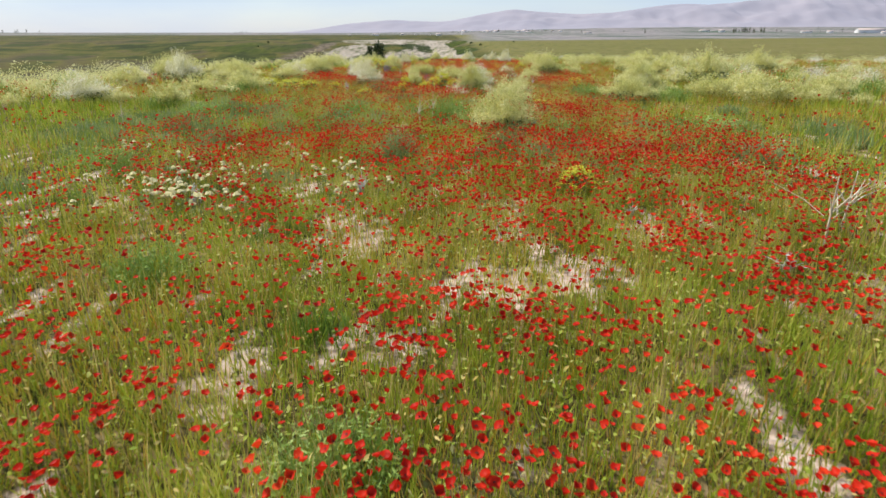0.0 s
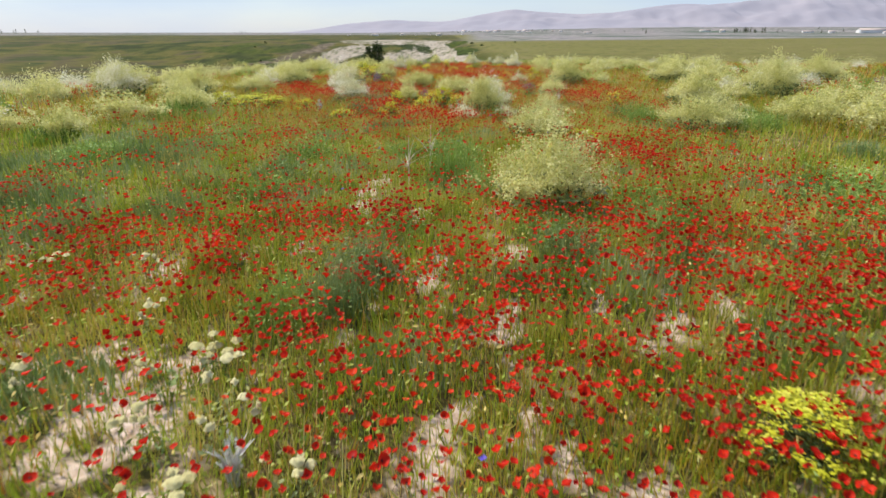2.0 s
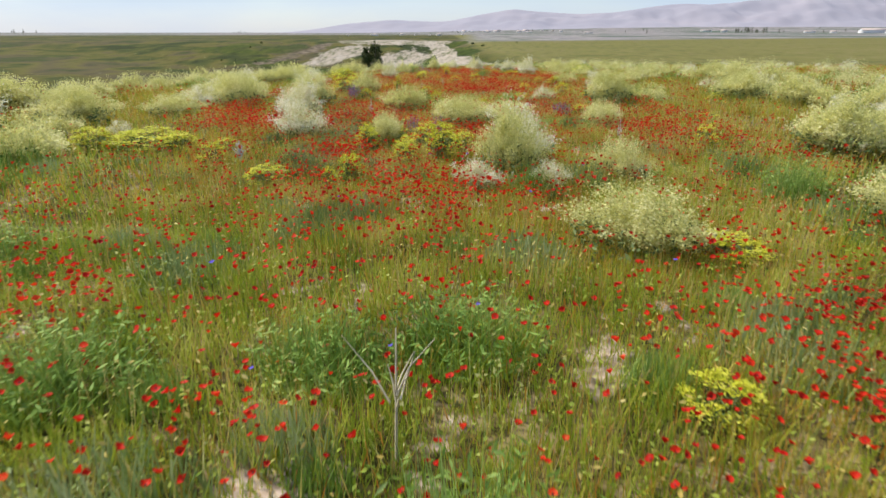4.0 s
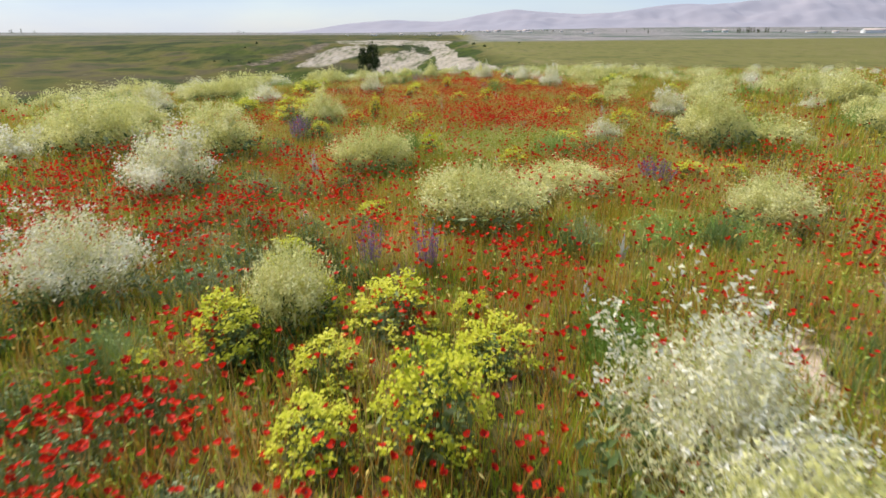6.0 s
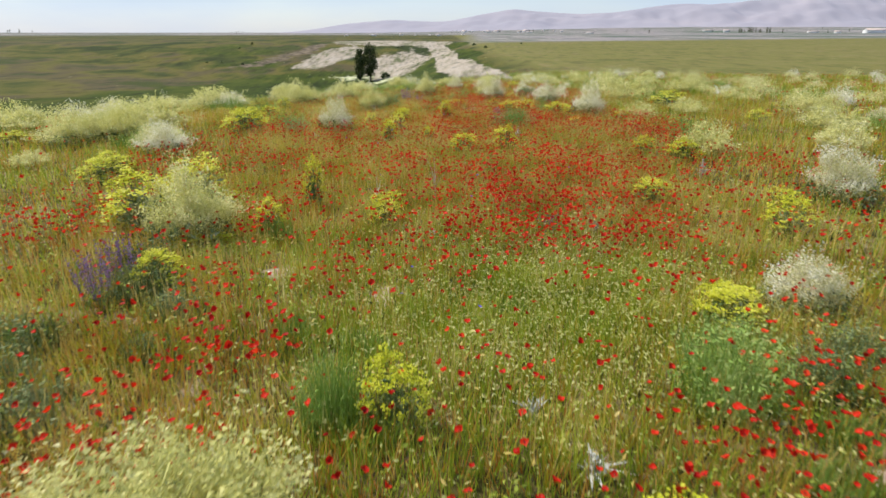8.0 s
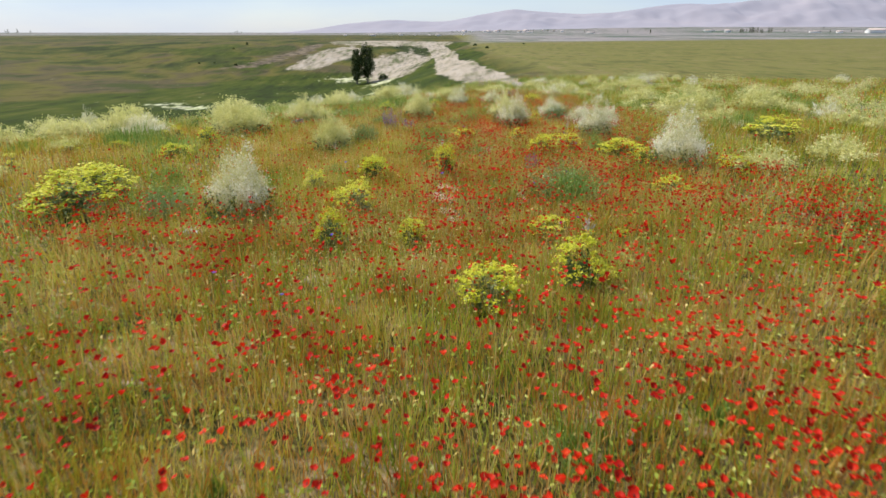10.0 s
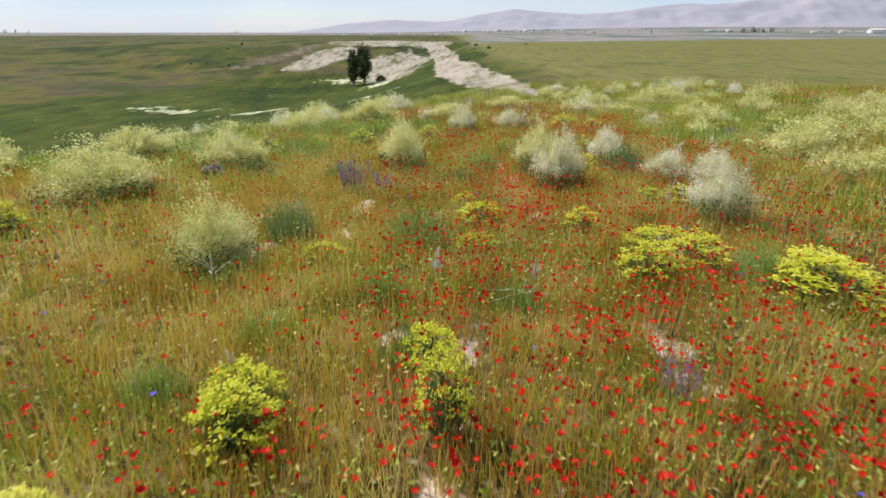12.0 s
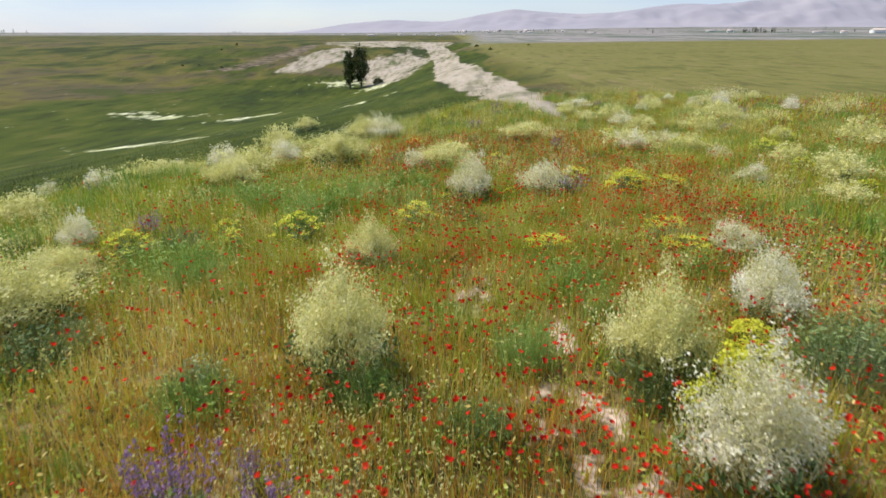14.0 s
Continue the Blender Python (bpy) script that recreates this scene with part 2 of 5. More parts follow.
# ---- the ground: one sheet to the horizon ----
def spaced(lo, hi, stp, end_lo, end_hi, ratio):
    mid = list(np.arange(lo, hi + 1e-6, stp))
    up, d = [], stp
    while (up[-1] if up else hi) < end_hi:
        d *= ratio
        up.append((up[-1] if up else hi) + d)
    down, d = [], stp
    while (down[-1] if down else lo) > end_lo:
        d *= ratio
        down.append((down[-1] if down else lo) - d)
    return np.array(down[::-1] + mid + up)


SOIL_A = [
    (-1.3, 6.9, 0.36), (-0.8, 6.4, 0.26), (0.5, 7.4, 0.15), (0.7, 6.4, 0.23), (0.3, 6.7, 0.13),
    (-1.1, 7.1, 0.21), (-1.9, 8.2, 0.22), (-2.7, 10.7, 0.24), (0.1, 9.6, 0.13), (-0.2, 10.4, 0.15),
    (-0.1, 10.9, 0.1), (1.8, 10, 0.16), (2.2, 9.9, 0.19), (0.4, 9.6, 0.17), (-1.1, 13.4, 0.26),
    (-0.9, 14, 0.18), (0.5, 12.6, 0.15), (0.4, 20.1, 0.17), (-1.9, 20.1, 0.17), (-0.5, 20.1, 0.17),
    (-0.9, 20.6, 0.1), (1.3, 20, 0.17), (-0.1, 20, 0.11), (1.8, 2.8, 0.22), (1.7, 3.2, 0.1),
    (-2, 2.4, 0.17),
]
SOIL_B = [
    (2.4, 24.2, 0.24), (0.3, 23.6, 0.14), (-1.8, 27.6, 0.18), (2.5, 30.3, 0.21), (-2, 29.9, 0.19),
    (0, 29.9, 0.12), (-0.6, 33.3, 0.11), (-1.7, 33.7, 0.14), (-1.3, 41.3, 0.09), (0, 45, 0.26),
    (-0, 45, 0.31), (0.1, 44.3, 0.13), (1.2, 44.6, 0.12), (-1, 45, 0.12), (1.9, 47.1, 0.25),
    (0.2, 47.1, 0.24), (-0.3, 47.1, 0.17), (-1.2, 50.3, 0.22), (-1.2, 51.5, 0.15), (-1.2, 52.1, 0.13),
    (1.3, 51.2, 0.16), (2.7, 50.1, 0.25), (-2.1, 49.8, 0.2), (-0.1, 51.3, 0.19), (1, 53.3, 0.22),
    (1.3, 54.1, 0.18),
]
SOIL_C = [
    (0.9, 54.1, 0.15), (0.4, 56.5, 0.23), (1.2, 55.2, 0.16), (0.9, 5.5, 0.3), (1.1, 5.1, 0.32),
    (1.2, 4.8, 0.16), (0.9, 6, 0.15), (0, 4.9, 0.17), (-0.8, 6.5, 0.21), (-1, 6.3, 0.16),
    (-1.2, 7.1, 0.24), (-1.2, 5.4, 0.13), (-0.5, 5.1, 0.15), (-1.4, 6.9, 0.23), (1.5, 4.9, 0.14),
    (-1.1, 13.9, 0.31), (-1, 14.5, 0.23), (-1.1, 13.2, 0.23), (0.5, 11.3, 0.2), (-0.1, 11.2, 0.11),
    (-1.6, 11.4, 0.12), (0.7, 11.2, 0.11), (-1.8, 8.3, 0.39), (-2.2, 8.6, 0.27), (-1.7, 8.7, 0.17),
    (0.5, 8.2, 0.19), (-0, 45, 0.25), (0.2, 43.8, 0.16), (0, 44.3, 0.14), (-1.2, 51.8, 0.24),
    (0.9, 52.3, 0.26), (1.4, 52.9, 0.2), (1.4, 51.6, 0.22),
]
SOIL = np.array(SOIL_A + SOIL_B + SOIL_C)


def bare(x, y):
    """How bare the soil is, 0 to 1."""
    b = np.zeros_like(np.asarray(x, float))
    for cx, cy, r in SOIL:
        r = max(r, 0.13) * (0.88 if cy < 12 else 0.95)
        b = np.maximum(b, np.exp(-(((x - cx) / r) ** 2 + ((y - cy) / (3.2 * r)) ** 2) ** 1.5))
    b = b * (0.35 + 0.65 * step(wave_noise(x, y * 0.45, 0.42, 78), 0.25, 0.6))
    streak = wave_noise(x - 0.06 * y, y * 0.28, 0.75, 77)
    b = np.maximum(b, 0.62 * step(streak, 0.80 - 0.28 * step(y, 3, 5) * (1 - step(y, 9, 11)), 0.97) * (1 - 0.65 * step(y, 12, 22)))
    return b


def track(x, y):
    """1 on the bare track that climbs from the valley to the hilltop."""
    mid = np.interp(y, [74, 85, 95, 108, 121, 150, 190, 230, 311, 340], [5.9, 5.5, 5.3, 5.1, 4.9, 2.2, 1.2, 0.5, -2.5, -6]) + 0.25 * np.sin(y * 0.6)
    wide = np.interp(y, [75, 80, 88, 100, 121, 150, 230, 311], [0.15, 0.7, 1.4, 2.3, 2.8, 3.8, 3.6, 4.5])
    return np.exp(-(np.abs(x - mid) / wide) ** 4) * step(y, 75, 80) * (1 - step(y, 330, 350))


def meadow(x, y):
    """1 on the flowering hilltop, 0 on the fields round it."""
    deep = valley(x, y)[0]
    edge = 3 * (wave_noise(x, y, 9, 3) - 0.5)
    return (1 - step(deep, 0.7, 1.3)) * (1 - step(y + edge + 0.10 * np.abs(x), 92, 97)) * (1 - step(np.abs(x), 80, 120)) * (1 - track(x, y))


def build_ground():
    xs = spaced(-7, 7, 0.2, -4700, 4700, 1.13)
    ys = spaced(0, 64, 0.2, -300, 4700, 1.06)
    X, Y = np.meshgrid(xs, ys)
    x, y = X.ravel(), Y.ravel()
    z = height(x, y)
    n, k = len(ys), len(xs)
    i = (np.arange(n - 1)[:, None] * k + np.arange(k - 1)[None]).ravel()
    me = mesh_of("ground", np.stack([x, y, z], 1), np.stack([i, i + 1, i + k + 1, i + k], 1), [])
    deep, near, bank, far, left = valley(x, y)
    dirt = np.zeros_like(x)
    for cx, cy, rx, ry, amount in ((-46, 288, 8, 26, 1.0), (-40, 300, 7, 26, 0.9), (-49, 262, 7, 10, 1.0), (-30, 352, 30, 30, 0.85), (-8, 345, 14, 26, 0.9), (-16, 262, 15, 48, 0.74), (-14, 222, 8, 7, 0.8)):
        dirt = np.maximum(dirt, amount * np.exp(-(((x - cx) / rx) ** 2 + ((y - cy) / ry) ** 2) ** 2))
    dirt = np.maximum(dirt, track(x, y))
    gully = np.exp(-((x + 62 - 0.16 * (y - 290) - 3 * np.sin(y * 0.09)) / 4.5) ** 2) * step(y, 235, 262) * (1 - step(y, 330, 350))
    pale = np.zeros_like(x)
    for cx, cy, rx, ry, tilt in ((-54.5, 166.5, 8, 4.0, 0.2), (-37, 165, 6, 4.0, 1.5), (-39, 125, 7, 2.2, -0.55), (-30, 121, 4, 1.6, 0.1), (-12, 150, 5, 1.6, 0.4), (-17, 218, 8, 2.2, 0.5), (-30, 236, 8, 3.0, 0.0)):
        bow = 1.3 * np.sin((x - cx) * 0.55 + cy) + 0.7 * np.sin((x - cx) * 1.7 + cx)
        pale = np.maximum(pale, 0.85 * np.exp(-(((x - cx) / rx) ** 2 + ((y - cy - tilt * (x - cx) - bow) / (1.15 * ry)) ** 2) ** 1.2))
    green = step(deep, 0.5, 1.4) * (1 - step(-x - 0.25 * (200 - y), 50, 95)) * (1 - step(y, 225, 275))
    for cx, cy, rx, ry, amount in ((-92, 300, 26, 34, 0.62), (-72, 262, 16, 22, 0.66), (6, 318, 7, 24, 0.75), (-140, 250, 40, 18, 0.5)):
        green = np.maximum(green, amount * np.exp(-(((x - cx) / rx) ** 2 + ((y - cy) / ry) ** 2) ** 2))
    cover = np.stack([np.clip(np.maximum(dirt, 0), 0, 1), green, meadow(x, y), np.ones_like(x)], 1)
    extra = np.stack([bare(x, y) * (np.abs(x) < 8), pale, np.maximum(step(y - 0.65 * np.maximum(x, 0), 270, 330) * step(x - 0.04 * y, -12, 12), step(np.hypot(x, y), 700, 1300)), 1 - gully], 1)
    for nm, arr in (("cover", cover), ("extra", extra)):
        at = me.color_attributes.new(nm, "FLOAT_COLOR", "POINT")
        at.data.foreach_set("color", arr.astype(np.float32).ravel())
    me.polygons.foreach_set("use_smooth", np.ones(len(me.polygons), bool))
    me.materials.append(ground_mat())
    return tagged(new("ground", me), "rolling meadow hill, green valley and far farmland", "ground", kind="structure")


def ground_mat():
    m, nt, bsdf = nodes_of("land")
    N, L = nt.nodes, nt.links
    pos = N.new("ShaderNodeNewGeometry")

    def noise_at(scale, detail=5, stretch=(1, 1, 1)):
        mp, t = N.new("ShaderNodeMapping"), N.new("ShaderNodeTexNoise")
        mp.inputs["Scale"].default_value = stretch
        L.new(pos.outputs["Position"], mp.inputs["Vector"])
        L.new(mp.outputs[0], t.inputs["Vector"])
        t.inputs["Scale"].default_value, t.inputs["Detail"].default_value = scale, detail
        return t.outputs["Fac"]

    def ramp(fac, *cols, lo=0.3, hi=0.7):
        r = ramp_of(nt, cols)
        for e in r.color_ramp.elements:
            e.position = lo + (hi - lo) * e.position
        L.new(fac, r.inputs[0])
        return r.outputs[0]

    def mix(fac, a, b):
        x = N.new("ShaderNodeMix")
        x.data_type = "RGBA"
        L.new(fac, x.inputs[0])
        L.new(a, x.inputs[6])
        L.new(b, x.inputs[7])
        return x.outputs[2]

    def mixed(a, b):
        """The mean of two noises."""
        m2 = N.new("ShaderNodeMix")
        m2.inputs[0].default_value = 0.5
        L.new(a, m2.inputs[2])
        L.new(b, m2.inputs[3])
        return m2.outputs[0]

    def rough_edge(fac, noise, gain=0.9):
        """A mask with a broken edge."""
        a = N.new("ShaderNodeMath")
        a.operation = "MULTIPLY_ADD"
        L.new(noise, a.inputs[0])
        a.inputs[1].default_value = gain
        L.new(fac, a.inputs[2])
        r = N.new("ShaderNodeMapRange")
        r.inputs["From Min"].default_value, r.inputs["From Max"].default_value = 0.5 + gain * 0.4, 0.5 + gain * 0.6
        L.new(a.outputs[0], r.inputs["Value"])
        return r.outputs[0]

    def masks(name):
        at, sp = N.new("ShaderNodeAttribute"), N.new("ShaderNodeSeparateColor")
        at.attribute_name = name
        L.new(at.outputs["Color"], sp.inputs[0])
        return sp.outputs

    cov, ext = masks("cover"), masks("extra")
    gul = N.new("ShaderNodeAttribute")
    gul.attribute_name = "extra"
    fine, mid, wide = noise_at(14), noise_at(1.3), noise_at(0.06)
    field = noise_at(0.014, 4, (1, 1.3, 1))
    strips = noise_at(0.004, 4, (0.8, 0.5, 1))
    turf = ramp(mixed(mid, noise_at(7, 6)), (0.036, 0.036, 0.008), (0.075, 0.064, 0.017), (0.135, 0.104, 0.038), (0.27, 0.205, 0.11), lo=0.38, hi=0.62)
    soil = ramp(fine, (0.34, 0.24, 0.165), (0.54, 0.415, 0.32), (0.65, 0.53, 0.44))
    mead = mix(rough_edge(ext[0], noise_at(5, 6), 1.6), turf, soil)
    olive = ramp(mixed(field, noise_at(0.06, 6, (1, 0.45, 1))), (0.026, 0.037, 0.006), (0.06, 0.067, 0.011), (0.105, 0.093, 0.018), (0.082, 0.066, 0.03), (0.044, 0.055, 0.01), lo=0.42, hi=0.58)
    valley_green = ramp(mixed(wide, noise_at(0.35, 6, (1, 0.2, 1))), (0.021, 0.034, 0.002), (0.036, 0.053, 0.003), (0.054, 0.070, 0.005), (0.082, 0.086, 0.014), lo=0.38, hi=0.64)
    speck = ramp(mixed(noise_at(0.7, 7, (1, 0.16, 1)), noise_at(0.12, 4, (1, 0.4, 1))), (0.12, 0.13, 0.06), (0.25, 0.22, 0.155), (0.34, 0.29, 0.225), (0.38, 0.33, 0.265), lo=0.38, hi=0.60)
    paleweed = ramp(noise_at(0.6, 6), (0.22, 0.26, 0.09), (0.5, 0.5, 0.30), (0.68, 0.66, 0.48))
    px, over = N.new("ShaderNodeSeparateXYZ"), N.new("ShaderNodeMapRange")
    L.new(pos.outputs["Position"], px.inputs[0])
    L.new(px.outputs[0], over.inputs["Value"])
    over.inputs["From Min"].default_value, over.inputs["From Max"].default_value = 8.0, 13.0
    pasture = ramp(mixed(mixed(field, noise_at(0.05, 6)), noise_at(0.7, 6, (1, 0.5, 1))), (0.115, 0.118, 0.028), (0.165, 0.145, 0.042), (0.14, 0.138, 0.034), (0.19, 0.152, 0.06), lo=0.42, hi=0.58)
    olive = mix(over.outputs[0], olive, pasture)
    # Far plain: field colours greyed and paled, aerial haze mixed into them.
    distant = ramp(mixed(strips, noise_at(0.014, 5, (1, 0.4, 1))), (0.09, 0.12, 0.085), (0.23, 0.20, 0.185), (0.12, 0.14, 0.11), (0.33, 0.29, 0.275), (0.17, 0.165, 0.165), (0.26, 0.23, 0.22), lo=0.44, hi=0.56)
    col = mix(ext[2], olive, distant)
    col = mix(rough_edge(cov[1], wide), col, valley_green)
    scree = ramp(noise_at(0.4, 6), (0.05, 0.045, 0.03), (0.13, 0.10, 0.065), (0.2, 0.16, 0.11))
    flip = N.new("ShaderNodeMath")
    flip.operation = "SUBTRACT"
    flip.inputs[0].default_value = 1.0
    L.new(gul.outputs["Alpha"], flip.inputs[1])
    col = mix(rough_edge(cov[0], noise_at(0.3, 5, (1, 0.4, 1)), 1.0), col, speck)
    col = mix(rough_edge(flip.outputs[0], noise_at(0.25, 6), 1.2), col, scree)
    col = mix(rough_edge(ext[1], noise_at(1.0, 7, (0.7, 0.28, 1)), 1.7), col, paleweed)
    mottle = N.new("ShaderNodeMix")
    mottle.data_type, mottle.blend_type = "RGBA", "MULTIPLY"
    mottle.inputs[0].default_value = 0.65
    L.new(col, mottle.inputs[6])
    L.new(ramp(noise_at(0.5, 7, (1, 0.22, 1)), (0.5, 0.52, 0.5), (0.95, 0.95, 0.95), (1, 1, 1), (1.0, 0.98, 0.94), lo=0.36, hi=0.62), mottle.inputs[7])
    col = mix(cov[2], mottle.outputs[2], mead)
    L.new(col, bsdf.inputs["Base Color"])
    bsdf.inputs["Roughness"].default_value = 0.95
    bsdf.inputs["Specular IOR Level"].default_value = 0.1
    b = N.new("ShaderNodeBump")
    b.inputs["Strength"].default_value, b.inputs["Distance"].default_value = 0.5, 0.05
    L.new(mid, b.inputs["Height"])
    b2 = N.new("ShaderNodeBump")
    b2.inputs["Strength"].default_value, b2.inputs["Distance"].default_value = 0.5, 0.02
    L.new(fine, b2.inputs["Height"])
    L.new(b.outputs[0], b2.inputs["Normal"])
    L.new(b2.outputs[0], bsdf.inputs["Normal"])
    return m


build_ground()


# ---- far hills ----
def build_hills():
    us = np.linspace(-1000, 4200, 260)
    ds = np.linspace(0, 1, 26)
    crest_u = [-1000, -850, -640, -500, -330, -150, 20, 195, 405, 615, 860, 1070, 1245, 1455, 1700, 1840, 2150, 2740, 3300, 4200]
    crest_h = [0, 12, 50, 60, 80, 66, 63, 104, 136, 122, 108, 116, 150, 172, 162, 184, 210, 222, 205, 180]
    crest = np.interp(us, crest_u, crest_h)
    crest = np.convolve(np.pad(crest, 4, "edge"), np.ones(9) / 9, "valid")
    U, D = np.meshgrid(us, ds)
    H = np.interp(U.ravel(), us, crest).reshape(U.shape)
    x, y = U.ravel(), (3350 + 700 * D).ravel()
    gully = 34 * (wave_noise(x, y, 520, 21) - 0.5) + 12 * (wave_noise(x, y, 170, 22) - 0.5)
    prof = step(D, 0.0, 1.0).ravel()
    z = -4 + H.ravel() * prof + gully * np.sin(np.pi * np.clip(D.ravel(), 0, 1)) * np.clip(H.ravel() / 120, 0, 1.2) + 34 * step(y, 900, 4200) * step(x, -600, 1400) * (1 - prof)
    k = len(us)
    i = (np.arange(len(ds) - 1)[:, None] * k + np.arange(k - 1)[None]).ravel()
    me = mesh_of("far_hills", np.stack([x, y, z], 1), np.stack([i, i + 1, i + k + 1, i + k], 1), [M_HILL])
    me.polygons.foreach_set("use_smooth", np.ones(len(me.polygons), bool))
    tagged(new("far_hills", me), "mountain range beyond the plain, haze painted in mauve", "hills", kind="structure")


build_hills()


# ---- meadow grass and flowers without number ----
POPPY_A = [
    (3, 10.2, 2.37, 40), (0.6, 9.6, 1.33, 40), (-2, 11.6, 1.07, 35), (3.1, 16.2, 0.88, 45), (-9, 13.6, 1.12, 40),
    (2.7, 5.3, 0.78, 25), (-0.1, 3.3, 0.68, 22), (0, 2.2, 0.5, 16), (1.2, 2.3, 0.38, 16), (-1.8, 2.5, 0.42, 18),
    (-0.8, 3.3, 0.21, 30), (3, 15.3, 0.95, 50), (-1.1, 11.9, 0.69, 40), (0.3, 9.6, 0.62, 35), (3.6, 9.7, 0.86, 35),
    (-3.3, 10.6, 0.65, 30), (-1.9, 6.1, 0.2, 45), (-0, 6.7, 0.46, 16), (0.2, 6, 0.2, 20), (-1, 11.8, 0.43, 38),
    (2.6, 13.3, 0.49, 40), (3.6, 16.6, 0.54, 45),
]
POPPY_B = [
    (2.1, 10.5, 0.29, 30), (-2.2, 10.9, 0.32, 35), (0.4, 9.7, 0.38, 35), (-0.1, 12.2, 0.26, 35), (-0.5, 10.1, 0.27, 25),
    (-0.5, 20, 1.16, 50), (3.6, 16.5, 0.67, 50), (-2, 12.2, 0.29, 45), (-0.9, 11.7, 0.3, 50), (-0, 12.8, 0.21, 40),
    (2.5, 13.3, 0.31, 45), (-4.5, 27.9, 1, 60), (4.5, 26.2, 0.68, 55), (-3.4, 17, 0.85, 22), (-0, 12.3, 0.18, 40),
    (-3.3, 15.6, 0.35, 35), (-4.3, 26.3, 0.73, 60), (0.9, 34.5, 0.92, 70), (2.3, 29.7, 0.89, 50), (6.9, 29.5, 0.98, 60),
    (3.9, 24.2, 0.63, 45), (-1, 19.9, 0.23, 35),
]
POPPY_C = [
    (0.5, 20.4, 0.24, 35), (-2.7, 21.2, 0.3, 35), (-3.8, 22.8, 0.31, 40), (-1.4, 27.8, 0.47, 45), (0.7, 25.6, 0.45, 40),
    (1.9, 20.4, 0.24, 25), (0.6, 19.7, 0.14, 20), (-0.2, 20.1, 0.16, 25), (-2.8, 26.3, 0.66, 55), (-4.4, 27.4, 0.48, 55),
    (-0.7, 26.2, 0.3, 60), (-0.3, 24.4, 0.27, 50), (0.6, 25.6, 0.54, 50), (-1.9, 30.1, 0.59, 50), (2.4, 29.7, 0.56, 50),
    (0.9, 35.7, 1.07, 70), (-1.4, 23.6, 0.3, 30), (1.5, 24, 0.24, 30), (-1.7, 24.1, 0.19, 50), (0.5, 23.9, 0.24, 30),
    (2.4, 25, 0.36, 25), (7.8, 32.8, 0.64, 50),
]
POPPY_D = [
    (-0.6, 26.5, 0.29, 55), (-2.5, 27.4, 0.31, 115), (-1.5, 27, 0.24, 60), (1.3, 36.5, 1.14, 70), (2.6, 30.6, 0.62, 35),
    (3.8, 29.5, 0.32, 60), (6.5, 38, 0.89, 60), (-1.9, 26.6, 0.24, 100), (-1.7, 29.3, 0.51, 35), (-2.7, 31, 0.33, 30),
    (0.7, 36.7, 0.71, 55), (2.1, 34.7, 0.5, 65), (1.7, 30.5, 0.39, 40), (2.3, 30.5, 0.35, 35), (-2.7, 30.6, 0.22, 40),
    (-0.8, 33.4, 0.3, 35), (-4.4, 34.9, 0.44, 45), (-1.6, 31.6, 0.27, 35), (2.2, 38, 0.91, 35), (7, 39.5, 0.69, 45),
    (1, 36.4, 0.63, 45), (1.6, 34.8, 0.44, 45),
]
POPPY_E = [
    (2.3, 34.5, 0.37, 55), (5.2, 42.7, 0.9, 50), (-0.9, 33.4, 0.34, 40), (-2.3, 34.7, 0.25, 55), (-2.3, 36.7, 0.36, 30),
    (0.8, 43.7, 0.97, 35), (-0.3, 33.9, 0.35, 15), (2.2, 33.6, 0.29, 25), (-1.8, 32.9, 0.19, 25), (6.7, 40.5, 0.65, 35),
    (2.4, 45.8, 0.77, 45), (-2.1, 42.3, 0.35, 45), (-2, 41.8, 0.21, 40), (0, 44.3, 0.4, 30), (0.7, 41, 0.17, 35),
    (0.5, 41.2, 0.18, 25), (3.7, 43.8, 0.42, 35), (-1, 42.9, 0.27, 30), (2.8, 41.9, 0.14, 45), (1.3, 50.9, 0.58, 35),
    (2.7, 43.3, 0.47, 25), (-0.5, 42.2, 0.57, 15),
]
POPPY_F = [
    (0.3, 42.4, 0.61, 18), (-1.4, 41.2, 0.18, 15), (2.3, 45.7, 0.53, 40), (0.6, 44.8, 0.32, 35), (-0, 44.5, 0.23, 30),
    (-0.7, 44.3, 0.19, 25), (2.6, 45.1, 0.23, 40), (-2.3, 44.7, 0.28, 25), (-0.2, 45.9, 0.18, 35), (1.1, 50.6, 0.44, 35),
    (1.6, 47.5, 0.72, 22), (6.7, 53.4, 0.45, 40), (0, 47.5, 0.26, 35), (0.4, 48.4, 0.32, 30), (2.3, 47.9, 0.37, 50),
    (0.9, 47.5, 0.19, 45), (1.3, 51.8, 0.45, 40), (-0.3, 46.3, 0.19, 25), (1.3, 46.3, 0.19, 22), (2.2, 46.7, 0.21, 20),
    (-1.6, 48, 0.17, 20), (1, 46.7, 0.31, 20),
]
POPPY_G = [
    (1.1, 51.6, 0.48, 20), (1.3, 50.9, 0.25, 28), (6.2, 56.5, 0.74, 40), (2.4, 50.4, 0.3, 22), (0.6, 50.3, 0.36, 18),
    (0.2, 49.5, 0.18, 15), (0.3, 57.3, 0.29, 35), (4.5, 59.9, 0.94, 35), (-1.5, 54.1, 0.17, 30), (-1.5, 57, 0.34, 40),
    (1.2, 54.7, 0.19, 30), (1.2, 53.5, 0.27, 22), (1.4, 53.2, 0.21, 22), (-0.6, 69.9, 0.74, 30), (2.9, 53.7, 0.24, 18),
    (-3.1, 55.8, 0.29, 15), (-1.8, 22.8, 0.4, 100), (-1.6, 23.1, 0.3, 90),
]
